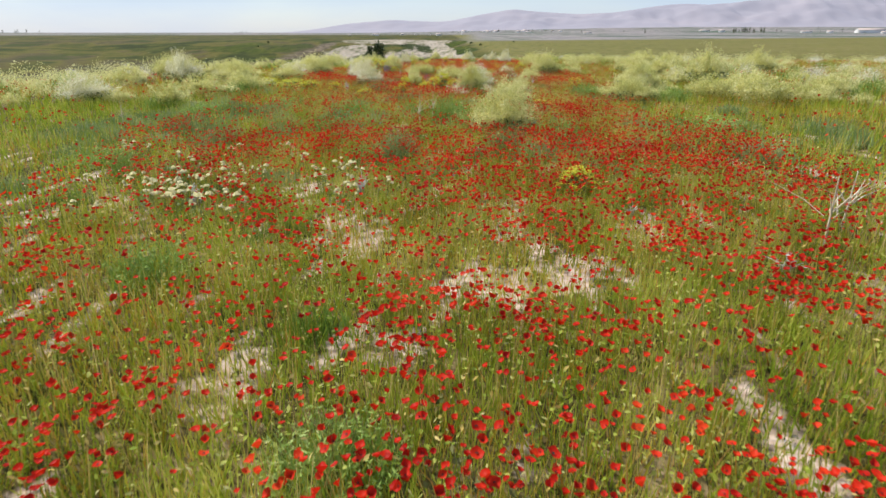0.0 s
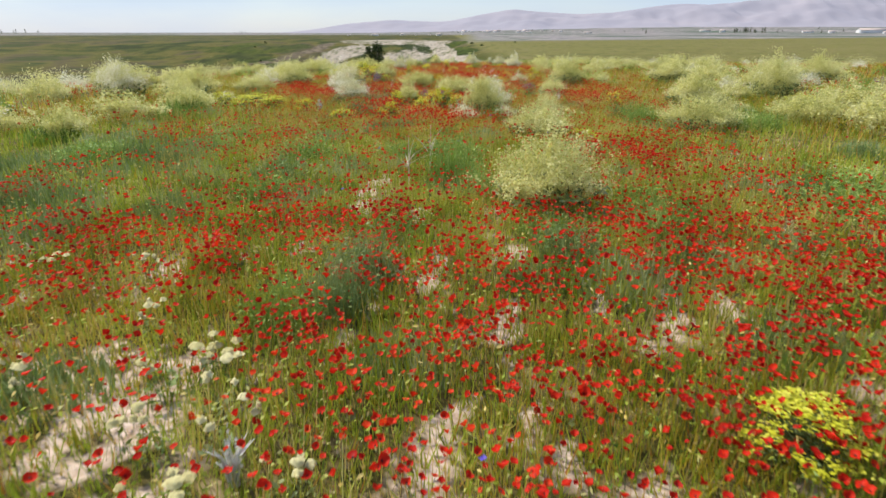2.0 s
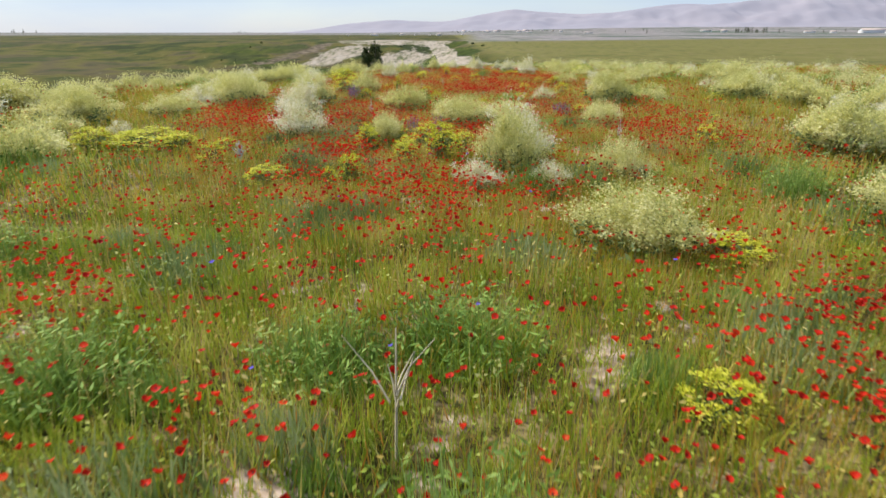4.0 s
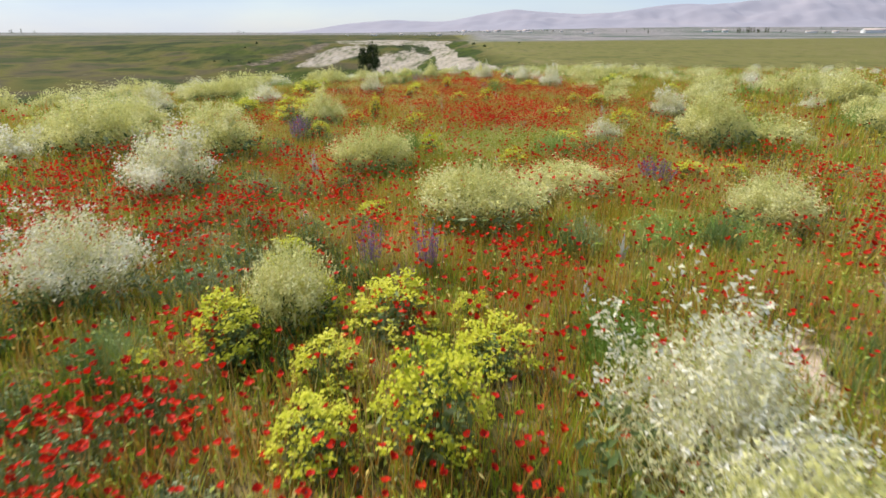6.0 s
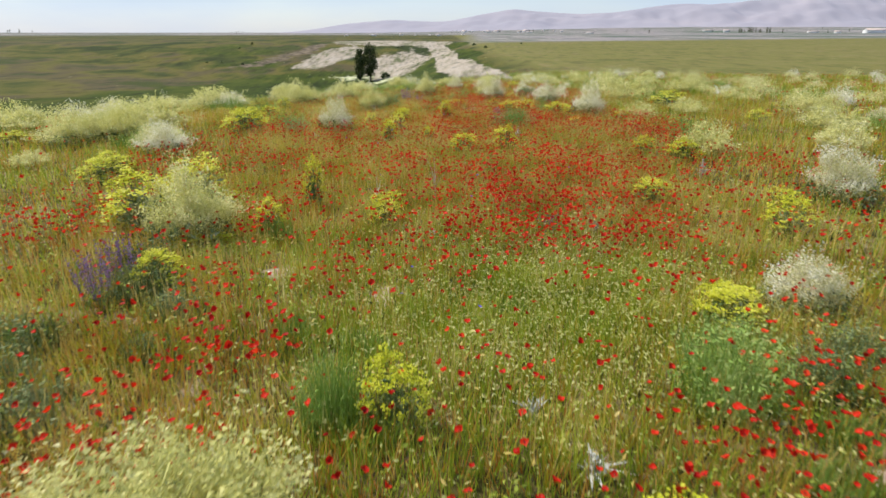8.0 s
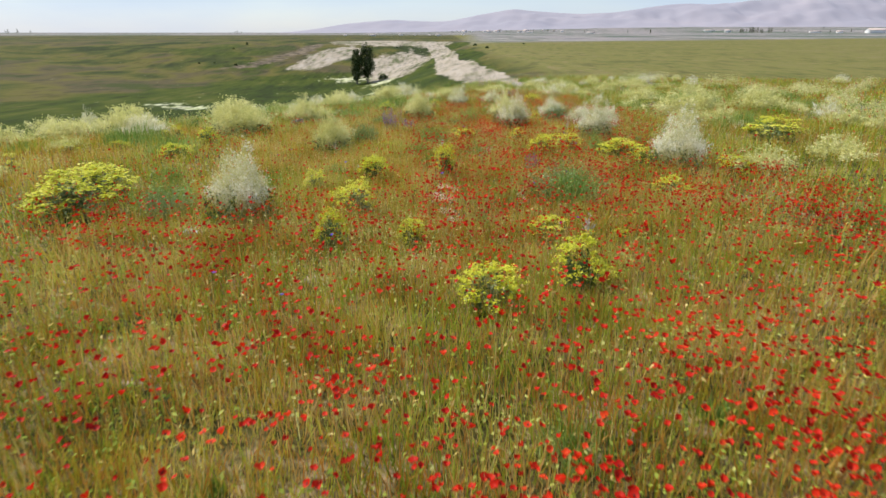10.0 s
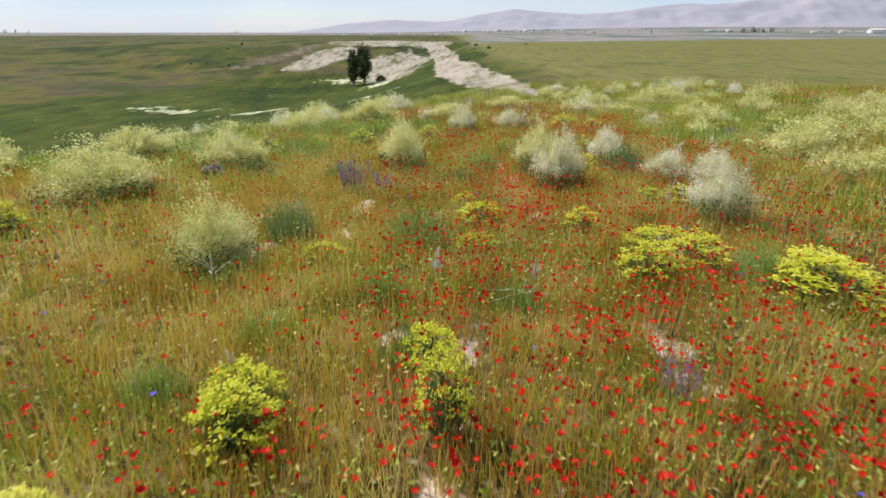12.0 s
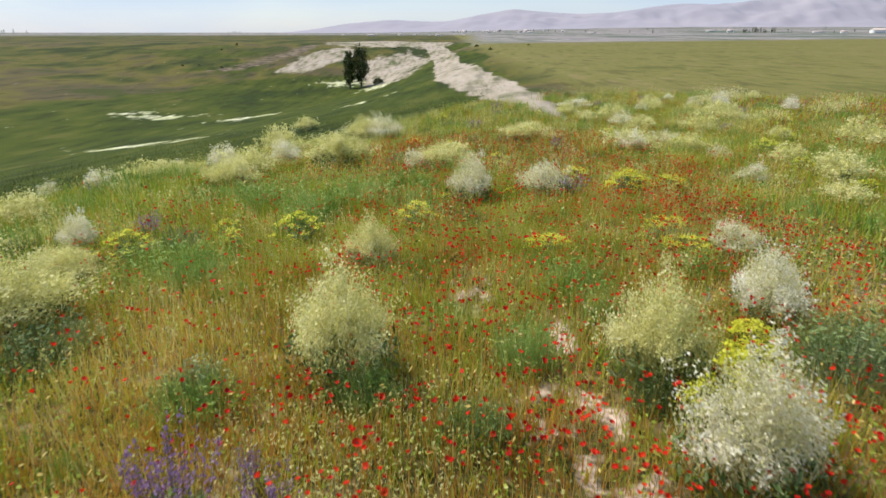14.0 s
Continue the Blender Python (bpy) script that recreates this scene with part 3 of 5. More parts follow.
POPPY = np.array(POPPY_A + POPPY_B + POPPY_C + POPPY_D + POPPY_E + POPPY_F + POPPY_G, float)


def poppy_density(x, y):
    """Poppies to the square metre."""
    d = np.where(y < 12, 18.0, np.where(y < 20, 7.0, np.where(y < 38, 8.0, 24.0))) + np.where(y < 12, 22, 11) * step(wave_noise(x, y, 2.2, 11), 0.45, 0.9) * (y < 46)
    best = np.zeros_like(x)
    for cx, cy, r, a in POPPY:
        best = np.maximum(best, a * np.exp(-(((x - cx) / (1.25 * r)) ** 2 + ((y - cy) / (1.6 * r)) ** 2)))
    out = np.abs(x) > 5.5
    patchy = 4 + 45 * step(wave_noise(x, y, 7.0, 12), 0.5, 0.8)
    d = np.where(out, np.maximum(best, patchy), d + best * np.where(y < 12, 1.45, 1.15))
    clump = 0.62 + np.where(y < 14, 1.7, 1.35) * step(wave_noise(x, y, 1.1, 13), 0.2, 0.85)
    calm = 1 - 0.7 * np.exp(-((x - 0.9) / 1.6) ** 2 - ((y - 32.7) / 1.6) ** 2)
    d = d * clump * calm
    d = np.where((x < -0.5 - 0.06 * (y - 44)) & (y > 44), d * 0.3, d)
    return d * meadow(x, y)


def scatter(n, x0, x1, y0, y1, seed, weight):
    """Places over a stretch of the meadow, kept by a weight between 0 and 1."""
    r = np.random.default_rng(seed)
    x, y = r.uniform(x0, x1, n), r.uniform(y0, y1, n)
    keep = r.uniform(0, 1, n) < weight(x, y)
    x, y = x[keep], y[keep]
    return np.stack([x, y, height(x, y)], 1), r


def kinds(p, r):
    """Which grass grows where: 0 green, 1 olive, 2 russet."""
    x, y = p[:, 0], p[:, 1]
    a, b = wave_noise(x, y, 5.0, 31), wave_noise(x, y, 4.0, 32)
    dry = step(y, 14, 30) * 0.2 + 0.25 - 0.4 * step(y, 54, 60) + 0.35 * step(y, 42, 48) * step(-x, -0.5, 1.5) * (1 - step(y, 52, 58))
    rus = np.clip(poppy_density(x, y) / 60, 0, 1) * 0.28 * step(y, 14, 24) + 0.05 + 0.05 * step(y, 18, 26) + 0.15 * b * step(y, 8, 20) + 0.18 * step(y, 42, 50) * step(a, 0.4, 0.7) * (1 - step(y, 52, 58))
    west = 0.9 * step(y, 11, 13) * (1 - step(y, 18, 21)) * step(-x, -1, 3)
    glade = 1.3 * np.exp(-((x - 0.9) / 1.8) ** 2 - ((y - 33.0) / 2.2) ** 2)
    crest = 0.9 * step(y, 54, 59) * (1 - 0.75 * step(x, 1.5, 4)) * (0.4 + 0.6 * step(wave_noise(x, y, 3.5, 33), 0.3, 0.7))
    lush = np.maximum(np.maximum(west, glade), crest)
    dry, rus = dry - 0.45 * lush, rus * (1 - 0.85 * lush)
    u = r.uniform(0, 1, len(x))
    dry = np.clip(dry + 0.5 * (a - 0.5), 0.08, 0.85)
    return np.where(u < rus, 2, np.where(u < rus + dry * (1 - rus), 1, 0))


def grow_grass():
    lots = []
    near_w = lambda x, y: (1 - 0.84 * bare(x, y)) * meadow(x, y) * (0.55 + 0.45 * wave_noise(x, y, 0.7, 41))
    p, r = scatter(900000, -4.2, 4.2, 1.2, 64, 51, lambda x, y: near_w(x, y) * (1 - 0.35 * step(np.abs(x), 2.2, 3.4)))
    lots.append((p[::4], r, 0.06, 0.27, 0.008))
    lots.append((p[np.arange(len(p)) % 4 > 0], r, 0.05, 0.25, 0.0121))
    p, r = scatter(420000, -12, 12, 1.2, 80, 52, lambda x, y: near_w(x, y) * (np.abs(x) > 4))
    lots.append((p, r, 0.08, 0.32, 0.024))
    p, r = scatter(260000, -70, 70, 3, 97, 53, lambda x, y: meadow(x, y) * (np.abs(x) > 11))
    lots.append((p, r, 0.12, 0.4, 0.06))
    p, r = scatter(70000, -14, 16, 60, 97, 54, lambda x, y: meadow(x, y))
    lots.append((p, r, 0.16, 0.46, 0.025))
    p, r = scatter(60000, -1.6, 3.4, 30, 36.5, 59, lambda x, y: np.exp(-((x - 0.9) / 1.5) ** 2 - ((y - 33.0) / 1.6) ** 2))
    lots.append((p, r, 0.06, 0.17, 0.0125))
    pools = {0: [], 1: [], 2: []}
    for p, r, lo, hi, w in lots:
        k = kinds(p, r)
        tall = r.uniform(lo, hi, len(p)) * (0.7 + 0.6 * wave_noise(p[:, 0], p[:, 1], 1.6, 42))
        for n in pools:
            s = k == n
            pools[n].append(blades(p[s], tall[s] * (1.1 if n == 2 else 1), r.uniform(0.05, 0.6, s.sum()), min(w, 1.0) * r.uniform(0.5, 1.2, s.sum()), r, w > 0.012))
    for n, name, mat, label in ((0, "green_grass", M_GRASS, "fresh green wild grass covering the meadow"), (1, "dry_grass", M_OLIVE, "olive and straw-coloured ripening meadow grass"), (2, "russet_grass", M_RUSSET, "reddish-brown seeding grass among the poppies")):
        v, f = joined(*pools[n])
        tagged(new(name, mesh_of(name, v, f, [mat])), label, "grass", kind="stuff")
    p, r = scatter(360000, -7, 7, 1.2, 66, 55, lambda x, y: (1 - 0.95 * bare(x, y)) * meadow(x, y) * (0.15 + 0.85 * wave_noise(x, y, 1.1, 43)))
    p[:, 2] += r.uniform(0.02, 0.2, len(p))
    tagged(new("low_herbs", mesh_of("low_herbs", *flakes(p, r.uniform(0.012, 0.036, len(p)), r, 0.2, 1.4), [M_HERB])), "small green herb leaves between the grasses", "herbs", kind="stuff")
    pale = []
    for n, (cx, cy, rx, ry, many) in enumerate(((0.9, 32.9, 1.7, 1.7, 70000), (-0.6, 42.2, 1.0, 1.2, 16000), (-0.6, 53.2, 0.9, 1.1, 16000), (-0.4, 5.0, 1.7, 2.8, 20000), (0.7, 49.5, 2.0, 2.0, 20000))):
        p, r = scatter(many, cx - 2 * rx, cx + 2 * rx, cy - 2 * ry, cy + 2 * ry, 600 + n, lambda x, y: np.exp(-((x - cx) / rx) ** 2 - ((y - cy) / ry) ** 2) * (1 - 0.8 * bare(x, y)))
        p[:, 2] += r.uniform(0.05, 0.22, len(p))
        pale.append(flakes(p, r.uniform(0.007, 0.022, len(p)), r, 0.2, 2.0))
    v, f = joined(*pale)
    tagged(new("pale_herbs", mesh_of("pale_herbs", v, f, [M_HAZE])), "pale yellow-green seeding herbs between the grasses", "herbs", kind="stuff")
    p, r = scatter(90000, -75, 8, 58, 150, 57, lambda x, y: (1 - meadow(x, y)) * step(valley(x, y)[0], 0.6, 1.5) * (1 - step(y - 0.4 * x, 90, 150)))
    tagged(new("valley_grass", mesh_of("valley_grass", *blades(p, r.uniform(0.06, 0.2, len(p)), r.uniform(0.1, 0.8, len(p)), 0.022 * r.uniform(0.6, 1.5, len(p)), r, True), [M_VALLEY])), "deep green grass of the valley field", "grass", kind="stuff")
    p, r = scatter(60000, -8, 8, 1.2, 70, 56, lambda x, y: (1 - 0.84 * bare(x, y)) * meadow(x, y) * (0.1 + 0.9 * wave_noise(x, y, 2.2, 44)))
    straw, rs2 = scatter(90000, -4.6, 4.6, 1.2, 62, 58, lambda x, y: (1 - 0.6 * bare(x, y)) * meadow(x, y) * wave_noise(x, y, 1.3, 45))
    straws = blades(straw, rs2.uniform(0.22, 0.46, len(straw)), rs2.uniform(0.02, 0.3, len(straw)), rs2.uniform(0.004, 0.009, len(straw)), rs2, True)
    p[:, 2] += r.uniform(0.12, 0.32, len(p))
    tagged(new("seed_heads", mesh_of("seed_heads", *joined(straws, flakes(p, r.uniform(0.012, 0.03, len(p)), r, 0.0, 2.0)), [M_SEED])), "pale straw seed heads of wild grasses", "grass", kind="stuff")


grow_grass()


def grow_plumes():
    """Feathery tall grasses and weeds that stand in drifts over the meadow, thin enough to see through."""
    drift = lambda x, y: meadow(x, y) * (1 - 0.8 * bare(x, y)) * step(wave_noise(x, y, 2.4, 47), 0.35, 0.75)
    p, r = scatter(230000, -15, 15, 6, 94, 48, lambda x, y: drift(x, y) * np.clip(0.12 + 0.3 * step(y, 15, 22) * step(np.abs(x), 2, 6) + 0.45 * step(y, 50, 57), 0, 1))
    far = step(p[:, 1], 52, 64)
    tall = r.uniform(0.2, 0.5, len(p)) * (0.7 + 0.5 * wave_noise(p[:, 0], p[:, 1], 3.1, 50)) * (1 + 0.25 * far)
    top = p + np.stack([r.normal(0, 0.22, len(p)), r.normal(0, 0.22, len(p)), np.ones(len(p))], 1) * tall[:, None]
    sort = wave_noise(p[:, 0], p[:, 1], 3.6, 49) + r.normal(0, 0.1, len(p))
    for mat, name, pick, label in (
        (M_HAZE, "pale_plumes", sort > 0.62, "pale feathery plumes of tall meadow weeds"),
        (M_SEED, "straw_plumes", (sort > 0.44) & (sort <= 0.62), "beige feathery seeding grass standing in drifts"),
        (M_TUFT, "green_plumes", sort <= 0.44, "tall feathery grey-green grass standing in drifts"),
    ):
        b, t = p[pick], top[pick]
        tuft = np.repeat(t, 3, 0) - np.repeat(t - b, 3, 0) * r.uniform(0, 0.5, (3 * len(t), 1)) + r.normal(0, 0.02, (3 * len(t), 3))
        tagged(new(name, mesh_of(name, *joined(slivers(b, t, 0.009, r), flecks(tuft, r.uniform(0.014, 0.034, len(tuft)) * (1 + 0.6 * np.repeat(far[pick], 3)), r)), [mat])), label, "grass", kind="stuff")


grow_plumes()


# ---- poppies ----
def poppy_pieces(base, tall, size, tilt, r):
    """Petals, hearts and stems for many poppies: four cupped petals round a dark heart on a hairy stem."""
    n = len(base)
    a = r.uniform(0, 6.283, n)
    top = base + np.stack([np.cos(a) * tilt * tall * 0.5, np.sin(a) * tilt * tall * 0.5, tall], 1)
    axis = np.stack([np.cos(a) * tilt, np.sin(a) * tilt, np.ones(n)], 1)
    axis /= np.linalg.norm(axis, axis=1)[:, None]
    u = np.cross(axis, r.normal(size=(n, 3)))
    u /= np.linalg.norm(u, axis=1)[:, None]
    w = np.cross(axis, u)
    half = (size / 2)[:, None]
    cup = r.uniform(0.4, 1.3, n)[:, None]
    ring = [top]
    for q in range(8):
        c, s = math.cos(q * math.pi / 4), math.sin(q * math.pi / 4)
        k = 1.0 if q % 2 == 0 else 0.84
        ring.append(top + (u * c + w * s) * half * k * r.uniform(0.8, 1.15, n)[:, None] + axis * half * cup * r.uniform(0.7, 1.3, n)[:, None])
    v = np.stack(ring, 1)
    f = np.array([[0, 1 + q, 1 + (q + 1) % 8] for q in range(8)])[None] + 9 * np.arange(n)[:, None, None]
    hv, hf = flakes(top + axis * half * 0.28, size * 0.3, r, 0.8)
    sv, sf = stalks(base, top, 0.0016, 0.1) if n == 1 else slivers(base, top, 0.004, r)
    return (v.reshape(-1, 3), f.reshape(-1, 3)), (hv, hf), (sv, sf)


def grow_poppies():
    pool = []
    p, r = scatter(240000, -6, 6, 1.2, 72, 61, lambda x, y: poppy_density(x, y) / 150)
    q, r2 = scatter(150000, -60, 60, 4, 95, 62, lambda x, y: poppy_density(x, y) / 80 * (np.abs(x) > 6))
    for pts, rr, big in ((p, r, 1.0), (q[:13000], r2, 1.5)):
        pool.append(poppy_pieces(pts, rr.uniform(0.16, 0.38, len(pts)), big * rr.uniform(0.033, 0.066, len(pts)) * (0.9 - 0.12 * step(pts[:, 1], 36, 44)), rr.uniform(0, 0.9, len(pts)), rr))
    pv, pf = joined(*[a for a, b, c in pool])
    hv, hf = joined(*[b for a, b, c in pool])
    sv, sf = joined(pool[0][2])
    v, f = joined((pv, pf), (hv, hf), (sv, sf))
    slots = np.concatenate([np.zeros(len(pf)), np.ones(len(hf)), np.full(len(sf), 2)])
    tagged(new("poppies", mesh_of("poppies", v, f, [M_PETAL, M_HEART, M_STEM], slots)), "countless scarlet wild poppies on thin stems", "poppies", kind="stuff")


grow_poppies()


def single_poppies():
    """Poppies near the way that can be picked out one by one."""
    kinds_made = []
    r = np.random.default_rng(71)
    for n in range(6):
        root = new("poppy")
        tall = r.uniform(0.28, 0.42)
        a, b, c = poppy_pieces(np.zeros((1, 3)), np.array([tall]), np.array([r.uniform(0.055, 0.075)]), np.array([r.uniform(0, 0.8)]), r)
        part("bloom", mesh_of("bloom", *a, [M_PETAL]), root, "scarlet papery petals")
        part("heart", mesh_of("heart", *b, [M_HEART]), root, "black seed heart")
        leaf = flakes(np.stack([r.normal(0, 0.02, 6), r.normal(0, 0.02, 6), r.uniform(0.03, 0.15, 6)], 1), 0.04, r, 0, 1.4)
        part("stem", mesh_of("stem", *joined(c, leaf), [M_STEM]), root)
        tagged(root, "scarlet wild poppy with black heart on thin stem", "poppy", "poppies along the flight line")
        kinds_made.append(root)
    p, r = scatter(60000, -2.6, 2.6, 2.0, 58, 72, lambda x, y: poppy_density(x, y) / 175)
    p = p[:270]
    for n, q in enumerate(p):
        m = Matrix.LocRotScale(Vector(q), Euler((0, 0, r.uniform(0, 6.283))), Vector((1, 1, 1)) * r.uniform(0.85, 1.15))
        if n < 6:
            kinds_made[n].matrix_basis = m
        else:
            copy_thing(kinds_made[n % 6], m)


single_poppies()


# ---- plants that can be told apart ----
def spread(models, rows, r, tall=0.8, grow=(1.0, 1.0)):
    """Stand copies of the models at rows of x, y, width and height; models are 1 m wide and `tall` high."""
    fresh = list(models)
    for x, y, w, h in rows:
        m = Matrix.LocRotScale(Vector((x, y, ground_at(x, y) - 0.01)), Euler((0, 0, r.uniform(0, 6.283))), Vector((w * grow[0], w * grow[0], h * grow[1] / tall)))
        ob = fresh.pop() if fresh else copy_thing(models[int(r.integers(len(models)))], Matrix())
        ob.matrix_basis = m


def flower_bush(seed, mat, label, flowers, size, group, low=0.22):
    """An airy bush: arching stems that fork into twigs, each twig strung with tiny flowers, over crinkled foot leaves
    in a dark green deepened for shade.
    """
    r = np.random.default_rng(seed)
    root = new("flowering_bush")
    near = flowers > 3000
    n, forks = (34, 9) if near else (20, 6)
    a, z = r.uniform(0, 6.283, n), r.uniform(low, 1.0, n)
    p1, p2, p3 = r.uniform(0, 6.283, 3)
    wide = (1 + 0.2 * np.sin(2 * a + p1) + 0.13 * np.sin(3 * a + p2)) * r.uniform(0.72, 1.06, n)
    q = np.sqrt(1 - z * z) * 0.43 * wide
    tips = np.stack([np.cos(a) * q, np.sin(a) * q, z * 0.68 * r.uniform(0.72, 1.06, n) * (1 + 0.16 * np.sin(a + p3))], 1)
    foot = r.normal(0, 0.045, (n, 3)) * np.array([1, 1, 0])
    k = r.uniform(0.42, 1.0, (n * forks, 1))
    start = np.repeat(foot, forks, 0) * (1 - k) + np.repeat(tips, forks, 0) * k
    way = np.repeat(tips / np.linalg.norm(tips, axis=1)[:, None], forks, 0) * 0.55 + np.array([0, 0, 0.4]) + r.normal(0, 0.34, (n * forks, 3))
    end = start + way * r.uniform(0.06, 0.18, (n * forks, 1))
    end[:, 2] = np.maximum(end[:, 2], r.uniform(0.24, 0.4, len(end)))
    part("branchwork", mesh_of("branchwork", *joined(slivers(foot, tips, 0.009, r), slivers(start, end, 0.006, r)), [M_HAZE]), root)
    per = flowers // (n * forks)
    k = r.uniform(0.3, 1.12, (n * forks, per, 1))
    c = (start[:, None] * (1 - k) + end[:, None] * k).reshape(-1, 3) + r.normal(0, 1, (n * forks * per, 3)) * np.repeat(r.uniform(0.012, 0.036, n * forks), per)[:, None]
    c[:, 2] = np.maximum(c[:, 2], r.uniform(0.18, 0.36, len(c)))
    part("blossom", mesh_of("blossom", *flecks(c, r.uniform(0.55, 1.3, len(c)) * size, r), [mat]), root)
    m = flowers // 4
    c = dome(m, r, 0.28, 0.3) * np.array([0.44, 0.44, 0.68])
    c *= (1 + 0.2 * np.sin(2 * np.arctan2(c[:, 1], c[:, 0]) + p1))[:, None] * np.array([1, 1, 0]) + np.array([0, 0, 1])
    up = np.stack([r.normal(0, 0.35, m), r.normal(0, 0.35, m), r.uniform(0.5, 1.0, m)], 1) * r.uniform(0.05, 0.13, (m, 1))
    haze = joined(slivers(c, c + up, 0.0055 if near else 0.012, r), flecks(c + up, r.uniform(0.7, 1.3, m) * size * 0.95, r))
    part("stalk_haze", mesh_of("stalk_haze", *haze, [M_PALE if mat is M_WHITE else M_HAZE]), root)
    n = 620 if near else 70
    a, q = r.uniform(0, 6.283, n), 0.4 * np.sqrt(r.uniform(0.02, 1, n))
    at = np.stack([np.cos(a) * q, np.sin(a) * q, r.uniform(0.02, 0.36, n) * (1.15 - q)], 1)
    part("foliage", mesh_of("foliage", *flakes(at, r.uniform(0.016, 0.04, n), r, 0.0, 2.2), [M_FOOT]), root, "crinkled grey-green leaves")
    return tagged(root, label, "bush", group)


def spurge(seed, label, stems=54):
    """A domed clump of leafy stems, each ending in a flat head of yellow bracts, the leaves below in a dark green
    deepened for shade.
    """
    r = np.random.default_rng(seed)
    root = new("spurge")
    tips = dome(stems, r, 0.3, 0.95) * np.array([0.44, 0.44, 0.72]) * r.uniform(0.86, 1.06, (stems, 1))
    foot = tips * np.array([0.25, 0.25, 0])
    part("branchwork", mesh_of("branchwork", *slivers(foot, tips, 0.014, r), [M_STEM]), root)
    per = 25
    c = np.repeat(tips, per, 0) + r.normal(0, 1, (stems * per, 3)) * np.array([0.038, 0.038, 0.017])
    tagged(part("inflorescence", mesh_of("inflorescence", *flakes(c, r.uniform(0.02, 0.05, len(c)), r, 0.5), [M_YELLOW]), root), "bright yellow flower heads", kind="stuff")
    k = r.uniform(0.1, 0.8, stems * 9)
    c = np.repeat(foot, 9, 0) * (1 - k)[:, None] + np.repeat(tips, 9, 0) * k[:, None] + r.normal(0, 0.03, (stems * 9, 3))
    c[:, 2] = np.maximum(c[:, 2], 0.02)
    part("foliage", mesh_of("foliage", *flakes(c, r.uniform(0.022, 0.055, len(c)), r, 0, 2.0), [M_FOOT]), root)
    return tagged(root, label, "spurge", "yellow spurges in the meadow")


def green_tuft(seed, mat, label):
    """A loose tuft of narrow upright leaves with smaller leaves between."""
    r = np.random.default_rng(seed)
    root = new("leafy_tuft")
    n = 420
    a, q = r.uniform(0, 6.283, n), 0.44 * np.sqrt(r.uniform(0, 1, n))
    base = np.stack([np.cos(a) * q * 0.8, np.sin(a) * q * 0.8, 0 * a], 1)
    tall = 0.8 * (1 - 0.5 * (q / 0.44) ** 2) * r.uniform(0.45, 1.0, n)
    part("foliage", mesh_of("foliage", *blades(base, tall, r.uniform(0.05, 0.5, n), r.uniform(0.008, 0.021, n), r, True), [mat]), root)
    n = 130
    a, q = r.uniform(0, 6.283, n), 0.36 * np.sqrt(r.uniform(0, 1, n))
    foot = np.stack([np.cos(a) * q, np.sin(a) * q, 0 * a], 1)
    tips = foot * 1.35 + np.stack([r.normal(0, 0.03, n), r.normal(0, 0.03, n), 0.82 * (1 - 0.5 * (q / 0.36) ** 2) * r.uniform(0.6, 1.0, n)], 1)
    k = r.uniform(0.1, 1.0, n * 9)
    c = np.repeat(foot, 9, 0) * (1 - k)[:, None] + np.repeat(tips, 9, 0) * k[:, None] + r.normal(0, 0.012, (n * 9, 3))
    part("undergrowth", mesh_of("undergrowth", *flakes(c, r.uniform(0.010, 0.024, n * 9), r, 0, 3.2), [mat]), root)
    return tagged(root, label, "tuft", "green tufts in the meadow")


def sage(seed, label):
    """A clump of upright purple flower spikes over grey leaves."""
    r = np.random.default_rng(seed)
    root = new("purple_sage")
    n = 30
    a, q = r.uniform(0, 6.283, n), 0.4 * np.sqrt(r.uniform(0, 1, n))
    foot = np.stack([np.cos(a) * q * 0.6, np.sin(a) * q * 0.6, 0 * a], 1)
    tips = np.stack([np.cos(a) * q * 1.2, np.sin(a) * q * 1.2, r.uniform(0.5, 0.8, n)], 1)
    part("branchwork", mesh_of("branchwork", *stalks(foot, tips, 0.005), [M_STEM]), root)
    k = r.uniform(0.35, 1.0, (n, 26, 1))
    c = (foot[:, None] * (1 - k) + tips[:, None] * k).reshape(-1, 3) + r.normal(0, 0.018, (n * 26, 3))
    part("inflorescence", mesh_of("inflorescence", *flakes(c, r.uniform(0.02, 0.045, len(c)), r), [M_PURPLE]), root, "dusky purple flower spikes")
    c = dome(110, r, 0.05, 0.3) * np.array([0.4, 0.4, 0.3])
    part("foliage", mesh_of("foliage", *flakes(c, r.uniform(0.05, 0.1, 110), r, 0, 1.5), [M_GREY]), root)
    return tagged(root, label, "sage", "purple sages in the meadow")


def mullein(seed, label):
    """A felted silver rosette with an upright stalk."""
    r = np.random.default_rng(seed)
    root = new("silver_mullein")
    n = 26
    a = r.uniform(0, 6.283, n)
    base = np.stack([np.cos(a) * 0.05, np.sin(a) * 0.05, 0 * a + 0.02], 1)
    part("foliage", mesh_of("foliage", *blades(base, r.uniform(0.3, 0.75, n), r.uniform(0.3, 1.0, n), r.uniform(0.09, 0.17, n), r), [M_SILVER]), root)
    tips = np.array([[0.02, 0, 0.8], [0.12, 0.05, 0.6], [-0.1, 0.06, 0.65]])
    part("stalk", mesh_of("stalk", *joined(stalks(tips * [0.2, 0.2, 0], tips, 0.02), flakes(np.repeat(tips, 14, 0) * np.array([1, 1, 1]) - r.uniform(0, 0.4, (42, 1)) * [0, 0, 1] + r.normal(0, 0.03, (42, 3)), 0.09, r)), [M_SILVER]), root)
    return tagged(root, label, "mullein", "silver mulleins in the meadow")


